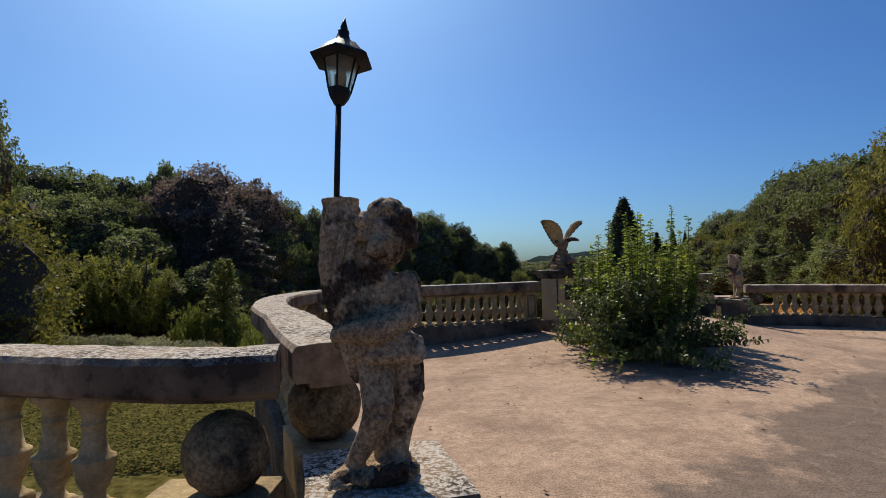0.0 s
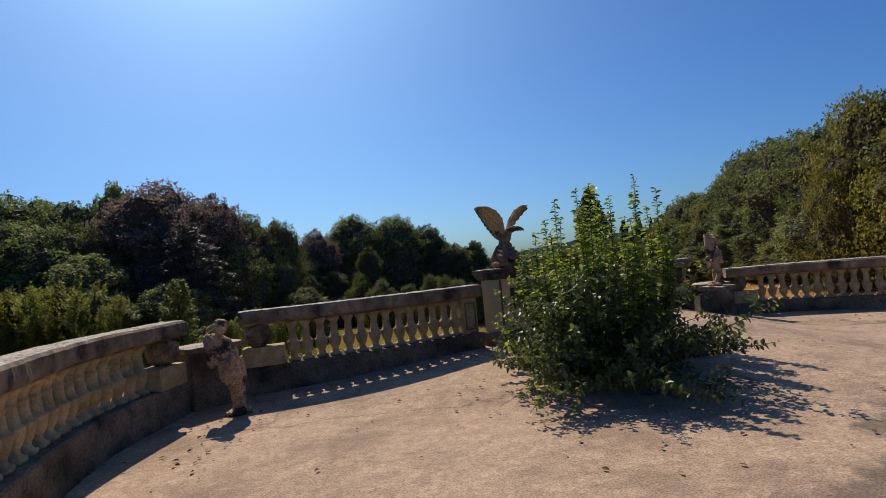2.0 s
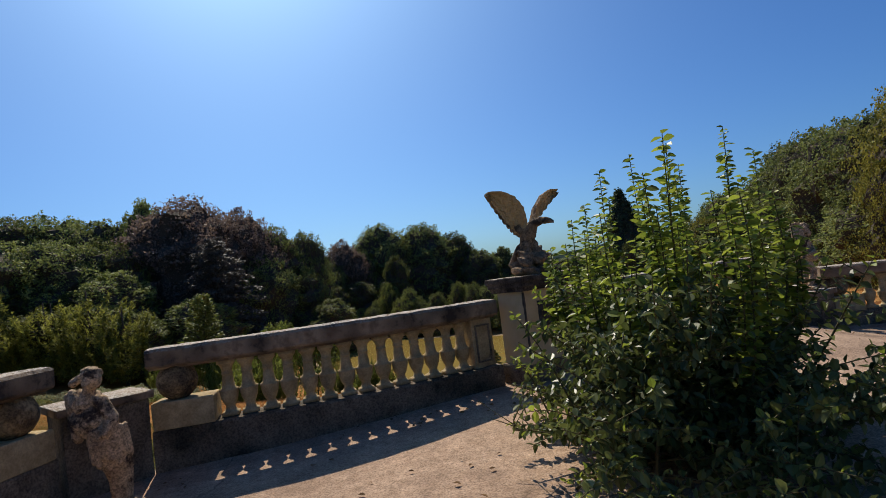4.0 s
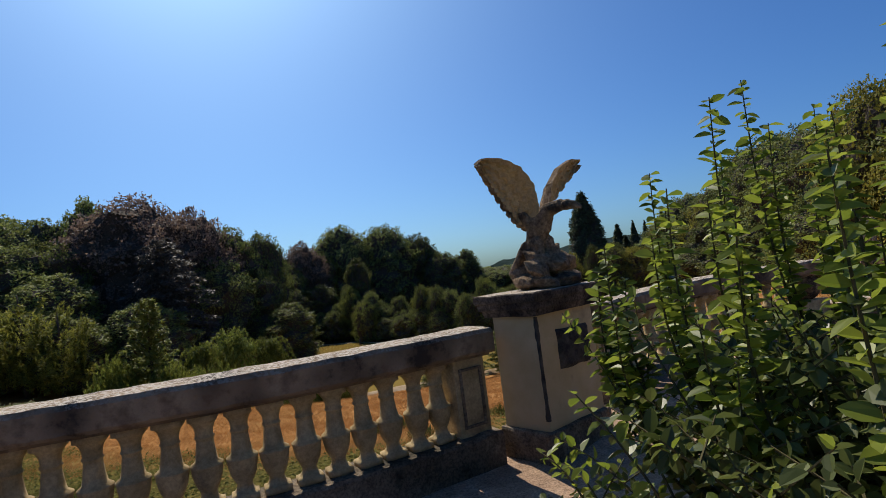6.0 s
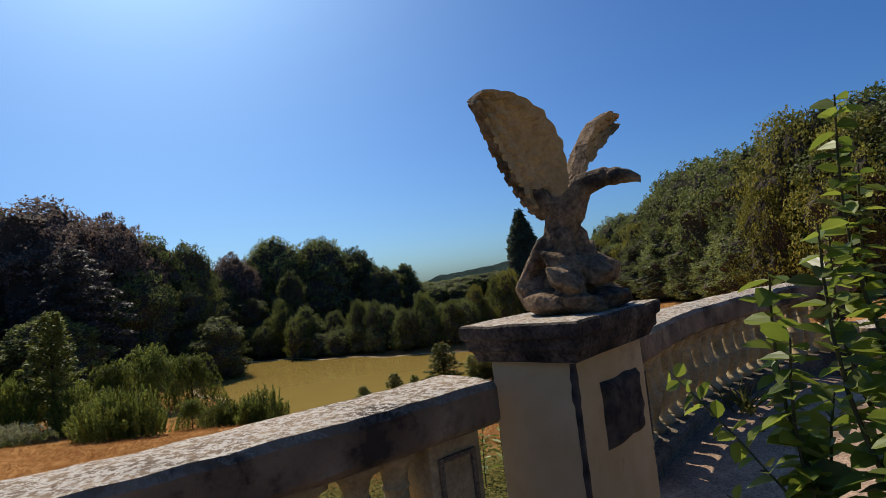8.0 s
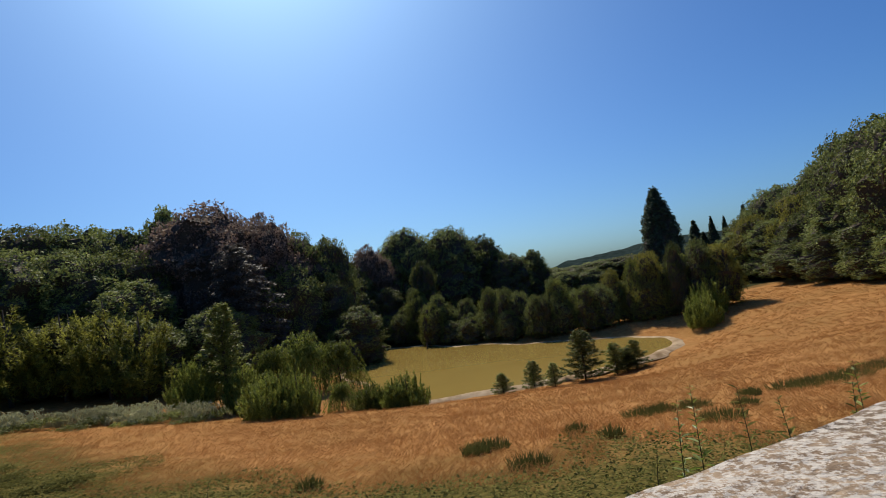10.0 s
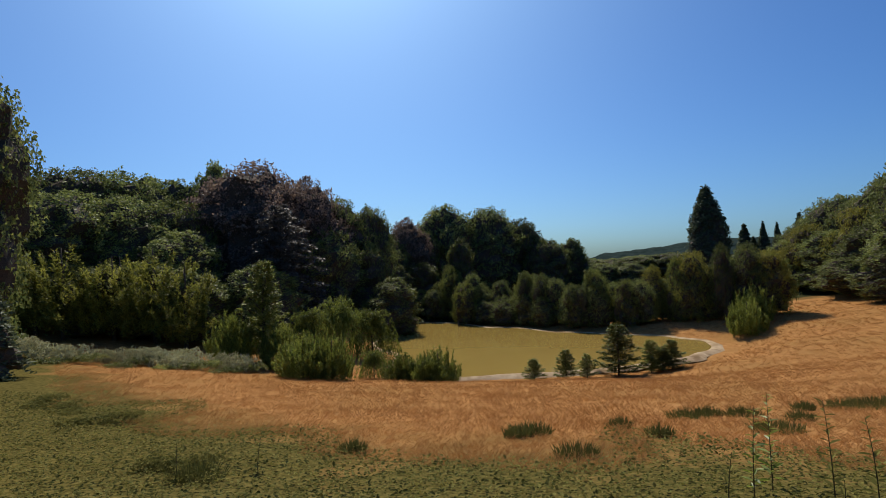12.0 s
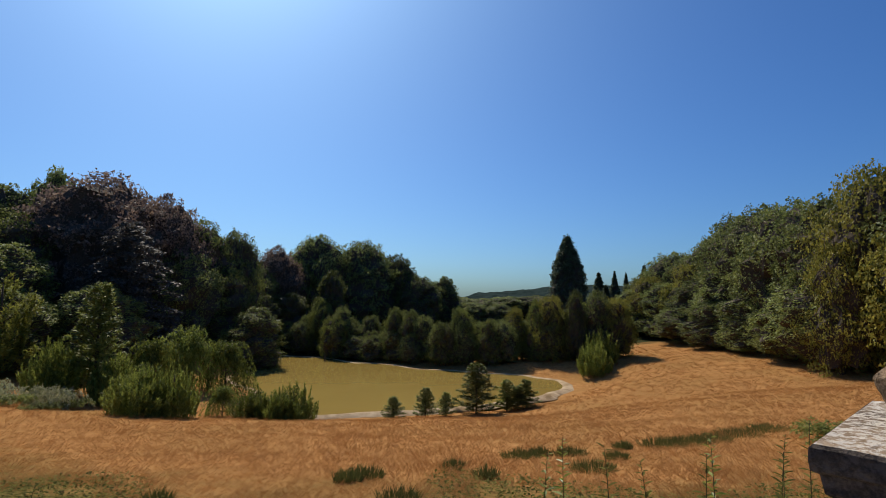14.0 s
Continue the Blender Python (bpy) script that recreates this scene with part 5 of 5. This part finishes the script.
row(K_FIR, [(59.4, 175.2, 10.4, 3.6), (65.9, 179.2, 10.8, 2.6), (69.9, 179.8, 10.4, 2.4), (72.5, 172.2, 12.6, 3.2), (60.0, 170.7, 6.3, 3.2), (68.8, 171.5, 7.0, 3)])
# wood on the east side
row(K_OAK, [(58.8, 125.6, 12.3, 4.8), (57.2, 131.9, 9.2, 4.6), (60.7, 120.0, 11.6, 4.6), (59.2, 109.4, 14.3, 4.4), (57.5, 98.7, 16.7, 5.2), (55.9, 90.2, 16.6, 5.2), (54.5, 81.3, 15.7, 5.6), (53.7, 74.3, 15.2, 5.4), (56.7, 66.2, 16.9, 6.5), (57.7, 59.3, 16.9, 7), (60.2, 52.9, 17.2, 7.5), (62.7, 45.4, 17.4, 8), (66.1, 38.7, 18.1, 8)])
row(K_TALL, [(43.5, 140.5, 0.5, 4.4), (47.7, 132.7, 1.9, 4.6), (50.0, 125.2, 4.1, 4.4), (52.5, 116.4, 5.2, 4.6), (53.7, 105.6, 5.7, 4.6), (54.1, 96.1, 7.9, 4.8), (52.6, 85.1, 8.2, 4.6), (51.6, 76.0, 8.2, 4.4), (50.4, 105.1, 0.7, 4), (50.4, 94.8, 1.8, 4), (51.0, 86.2, 2.4, 4), (50.2, 77.0, 2.9, 3.8), (49.4, 70.0, 6.1, 4)])
row(K_YEL, [(50.4, 120.7, 6.6, 3.2), (53.9, 110.1, 8.6, 3.4), (51.8, 66.7, 16.1, 4.4), (51.1, 57.6, 13.2, 4.2), (47.5, 66.4, 7.9, 2.6)])
# trees near the terrace, to the west
row(K_OAK, [(-47, 46, 21.0, 4.4)])
tree(FIRS, NEEDLE, -36.5, 40, 4.0, 2.7, 14.0, 2.3, 0.0, "fir_tree", "broad dark green fir at the meadow's edge", "tree", "fir trees")
row(K_YEL, [(-15.6, 16.5, 4.2, 2.1), (-17.5, 19, 3.6, 2.0)])

K_BAM = (BAMBOO, BAMB, 10.4, 4.0, 0.0, "bamboo_clump", "feathery yellow-green bamboo clump on the slope", "bamboo", "bamboo clumps")
row(K_BAM, [(-57, 68, 8.4, 4.6), (-51.8, 70, 6.9, 4.0), (-46.5, 70.5, 8.0, 4.3), (-41.3, 69, 5.2, 3.6), (-63, 70, 7.6, 4.7), (-69, 72, 8, 4.7), (-54, 74, 7, 4.6), (-48.5, 75, 6.5, 4.6)])
row(K_TALL, [(-55, 73, 3.5, 4.2), (-48, 75, 3.5, 4.2), (-43, 73, 2.0, 3.4), (-61, 75, 4, 4.4), (-68, 77, 4, 4.4)])
tree(SAPL, LIGHT, -29.2, 65, 3.6, 2.6, 4.8, 1.05, 0.02, "young_conifer", "lone young green tree on the meadow's edge", "tree", "")
BUSHLEAF = leafmat("bush_leaves", (0.075, 0.095, 0.018), (0.25, 0.28, 0.06), 0.45)
K_BUSH = (BUSH, BUSHLEAF, 2.4, 2.0, -0.02, "bush", "rounded light green bush with upright shoots by the pond", "bush", "bushes by the pond")
row(K_BUSH, [(-20.5, 55, -3.4, 2.8), (-18.2, 56, -3.7, 2.4), (-12.3, 57.8, -6.0, 2.0), (-9.0, 58.2, -5.4, 2.4), (-10.6, 57.6, -6.0, 1.8), (-26, 62, -3, 2.4), (-32, 63, -2, 2.8), (26.7, 85, -3.6, 2.8), (29, 89, -2.2, 3.0)])
K_MOUND = (MOUND, BUSHLEAF, 2.4, 2.1, -0.02, "weeping_bush", "arching light green bush drooping to the bank", "bush", "drooping bushes by the pond")
row(K_MOUND, [(-23.6, 73, -1.2, 4.2), (-20.0, 74.5, -2.8, 3.6), (-15.4, 59.5, -5.9, 1.8), (-25.5, 68, -2.2, 3.0)])
K_SAP = (SAPL, LIGHT, 4.8, 1.0, 0.0, "sapling", "small green sapling on the pond's bank", "sapling", "saplings by the pond")
row(K_SAP, [(7.6, 64.5, -4.4, 1.9), (2.5, 62.4, -6.6, 1.1), (-0.5, 61.4, -7.3, 1.0), (11, 66.4, -6.4, 1.2), (13.3, 67.8, -6.6, 1.3), (4.5, 63.2, -7.2, 0.9), (12.2, 67, -7.2, 1.2)])
K_FERN = (FERN, SILVER, 1.1, 3.6, -0.05, "fern_bank", "pale bank of ferns at the foot of the wood", "ferns", "fern banks")
for x, y, w in ((-43.5, 53, 3.8), (-38.6, 55.5, 3.6), (-33, 56.5, 3.8), (-28.6, 57, 3.4), (-48, 51.5, 3.8), (-36, 56.5, 3), (-52, 54, 4)):
    row(K_FERN, [(x, y, ground_z(x, y) + 2.1, w)])
K_BRACK = (FERN, LIGHT, 1.1, 3.6, -0.05, "bracken_patch", "low green bracken patch on the meadow", "bracken", "bracken patches")
for x, y, w in ((-36, 53, 3.2), (-31.2, 54, 3), (-40.5, 51, 3.2), (-26.6, 55, 2.6), (20, 31, 3.0), (24, 33, 3.2)):
    row(K_BRACK, [(x, y, ground_z(x, y) + 0.9, w)])

# ---- post in the pond ----
pp = new("pond_post", lathe("pond_post", [(0.16, 0), (0.15, 0.6), (0.13, 2.0), (0.04, 2.04)], BARK_AND_SHADE, 8))
pp.matrix_basis = pose(-14.0, 109, -10.4, 2, 1, 0)
tagged(pp, "grey wooden post standing in the pond", "post")

# ---- grass, ivy and weeds ----
rg = np.random.RandomState(5)
tufts = []
for _ in range(64000):
    d = 8 + 88 * rg.rand() ** 1.6
    x = rg.uniform(-0.95, 0.95) * (d + 2)
    y = 9.4 + d
    if y < 22.5 + 4.0 * noise.noise((x * 0.2, y * 0.2, 0)) + 0.7 * max(-x - 6, 0) or shore(x, y) < 1.1 or (y > 66 and x < 3):
        continue
    z = ground_z(x, y)
    for _k in range(4):
        a, r = rg.uniform(0, 6.28), rg.uniform(0.08, 0.4)
        hgt = rg.uniform(0.04, 0.22) * (1 + 0.7 * noise.noise((x * 0.3, y * 0.3, 7)))
        q = (x + rg.uniform(-0.2, 0.2), y + rg.uniform(-0.2, 0.2), z - 0.03)
        tufts.append((q, (q[0] + r * math.cos(a), q[1] + r * math.sin(a), z + hgt), 0.0022 + 0.0002 * d))
gs = new("dry_grass", blades("dry_grass", tufts, STRAW))
tagged(gs, "tall dry straw-coloured meadow grass", "grass", kind="stuff")

ivy = []
for _ in range(120000):
    y = 9.0 + 26 * rg.rand() ** 1.35
    x = rg.uniform(-1, 1) * (y + 1) - 1
    if inside(x, y) or y > 23.5 + 4.5 * noise.noise((x * 0.2, y * 0.2, 0)) + 0.75 * max(-x - 5, 0):
        continue
    z = ground_z(x, y)
    d = Vector((rg.normal(), rg.normal(), rg.uniform(-0.1, 0.5)))
    ln = rg.uniform(0.035, 0.085) * (0.8 + 0.02 * y)
    ivy.append((Vector((x, y, z + rg.uniform(0.0, 0.22))), d, Vector((rg.normal() * 0.4, rg.normal() * 0.4, 1)), ln, ln * 0.7))
iv = new("ground_ivy", leaf_mesh("ground_ivy", ivy, IVY))
tagged(iv, "low green creeping plants below the terrace", "ground cover", kind="stuff")

rng = random.Random(23)


def weed(x, y, top):
    z = ground_z(x, y)
    h = holder("tall_weed", x, y, z, "tall thin green weed with narrow leaves", "weed", "tall weeds below the terrace")
    H = top - z
    lx, ly = rng.uniform(-0.12, 0.12), rng.uniform(-0.12, 0.12)
    path = [Vector((lx * (i / 8) ** 2, ly * (i / 8) ** 2, H * i / 8)) for i in range(9)]
    v, f = [], []
    rod(v, f, path, 0.012, 0.004)
    part("stalk", mesh_of("stalk", v, f, STEM), h)
    it, a = [], rng.uniform(0, 6)
    for i in range(int(H * 20)):
        t = 0.15 + 0.85 * i / int(H * 20)
        p = Vector((lx * t * t, ly * t * t, H * t))
        a += 2.4
        ln = rng.uniform(0.16, 0.30) * (1.1 - 0.6 * t)
        it.append((p, Vector((math.cos(a), math.sin(a), rng.uniform(0.1, 0.7))), Vector((0, 0, 1)), ln, ln * 0.34))
    tagged(part("leaves", leaf_mesh("leaves", it, IVY if rng.random() < 0.7 else SHOOT), h), kind="stuff")


for x, y, top in ((3.0, 18.6, -0.95), (3.5, 19.2, -0.85), (4.0, 18.3, -0.75), (4.8, 18.7, -1.1), (5.3, 17.8, -0.75), (5.9, 18.6, -0.65), (6.4, 17.6, -0.7), (6.9, 18.4, -0.6), (4.4, 17.4, -1.3),
                  (3.6, 17.2, -1.5), (7.4, 17.6, -0.5), (2.4, 17.9, -1.4), (5.0, 16.6, -1.1), (6.1, 16.4, -0.9), (7.8, 18.9, -0.5), (-6.3, 20.5, -2.0), (-7.6, 19.6, -1.9), (8.4, 17.9, -0.5)):
    weed(x, y, top)

REED = leafmat("olive_rushes", (0.06, 0.075, 0.02), (0.17, 0.16, 0.05), 0.3, 0.2, 0.8, 0.1)


def rush(x, y, w, tall=0.5):
    g = random.Random(int(x * 10 + y * 100))
    z, items = ground_z(x, y), []
    for _ in range(int(150 + 160 * w)):
        a, r = g.uniform(0, 6.28), w * math.sqrt(g.random())
        qx, qy = r * math.cos(a), r * 0.7 * math.sin(a)
        items.append(((qx, qy, ground_z(x + qx, y + qy) - z - 0.02), (qx * 1.15 + g.gauss(0, 0.08), qy * 1.15 + g.gauss(0, 0.08), tall * g.uniform(0.4, 1.0) * (1.1 - 0.5 * r / w)), 0.010))
    o = new("rush_tuft", blades("rush_tuft", items, REED))
    o.matrix_basis = pose(x, y, z)
    tagged(o, "olive green rush tuft in the dry meadow", "rush tuft", "rush tufts")


for x, y, w in ((-0.5, 25.7, 0.6), (-0.9, 25.3, 0.4), (5.0, 30.2, 0.7), (5.9, 30.8, 0.5), (7.0, 30.6, 0.6), (11.6, 32.6, 1.0), (12.8, 33, 1.1), (14.2, 33.6, 1.0), (9.6, 32, 0.4), (0.6, 22.6, 0.5), (-7.2, 19.6, 0.6),
                (16.5, 35, 1.2), (18.5, 36, 1.2), (2.2, 27, 0.35), (3.0, 25.2, 0.35), (8.2, 29, 0.4), (-5, 23, 0.35), (6.5, 26.5, 0.7)):
    rush(x, y, w)
K_BRAMBLE = (FERN, IVY, 1.1, 3.6, -0.05, "bramble_patch", "low green bramble patch below the terrace", "brambles", "bramble patches")
for x, y, w in ((-16.5, 27.5, 1.5), (-20.5, 30.5, 1.7), (-8.2, 20.5, 0.9), (-23.5, 32, 1.6)):
    row(K_BRAMBLE, [(x, y, ground_z(x, y) + 0.42, w)])

# ---- litter on the terrace ----
LITTER = leafmat("dry_fallen_leaves", (0.10, 0.055, 0.025), (0.26, 0.15, 0.07), 0.1, 0.0, 0.9, 0.1)
lit = []
g = random.Random(31)
for cx, cy, rx, ry, n in ((-0.62, 4.75, 0.22, 0.25, 90), (-0.5, 4.1, 0.16, 0.5, 60), (0.42, 3.0, 0.14, 0.3, 50), (9.0, 11.6, 0.8, 0.6, 120), (1.5, 9.6, 1.0, 0.15, 60), (2.7, 8.1, 1.6, 1.4, 90), (3.0, 4.5, 3.0, 2.5, 50), (-1.0, 7.6, 0.2, 0.9, 60), (4.6, 11.6, 1.2, 0.3, 80)):
    for _ in range(n):
        x, y = cx + g.gauss(0, rx), cy + g.gauss(0, ry)
        if not inside(x, y):
            continue
        a, ln = g.uniform(0, 6.28), g.uniform(0.02, 0.055)
        lit.append((Vector((x, y, floor_z(x, y) + 0.012)), Vector((math.cos(a), math.sin(a), g.uniform(-0.05, 0.35))), Vector((g.gauss(0, 0.3), g.gauss(0, 0.3), 1)), ln, ln * 0.6))
tagged(new("leaf_litter", leaf_mesh("leaf_litter", lit, LITTER)), "dry brown fallen leaves on the terrace floor", "leaf litter", kind="stuff")

# dead stems and weeds at the foot of the balustrades
for cx, cy, n, hh, mt in ((9.2, 11.75, 60, 0.3, IVY), (9.6, 11.2, 50, 0.25, IVY), (-0.45, 4.0, 40, 0.16, STRAW), (3.9, 12.1, 30, 0.25, IVY)):
    it = []
    for _ in range(n):
        a, r = g.uniform(0, 6.28), g.uniform(0.02, 0.3)
        it.append(((g.gauss(0, 0.06), g.gauss(0, 0.06), -0.01), (r * math.cos(a), r * math.sin(a), g.uniform(0.3, 1) * hh), 0.006))
    o = new("weed_tuft", blades("weed_tuft", it, mt))
    o.matrix_basis = pose(cx, cy, floor_z(cx, cy))
    tagged(o, "scrubby weed tuft at the foot of the balustrade", "weed", "weed tufts on the terrace")
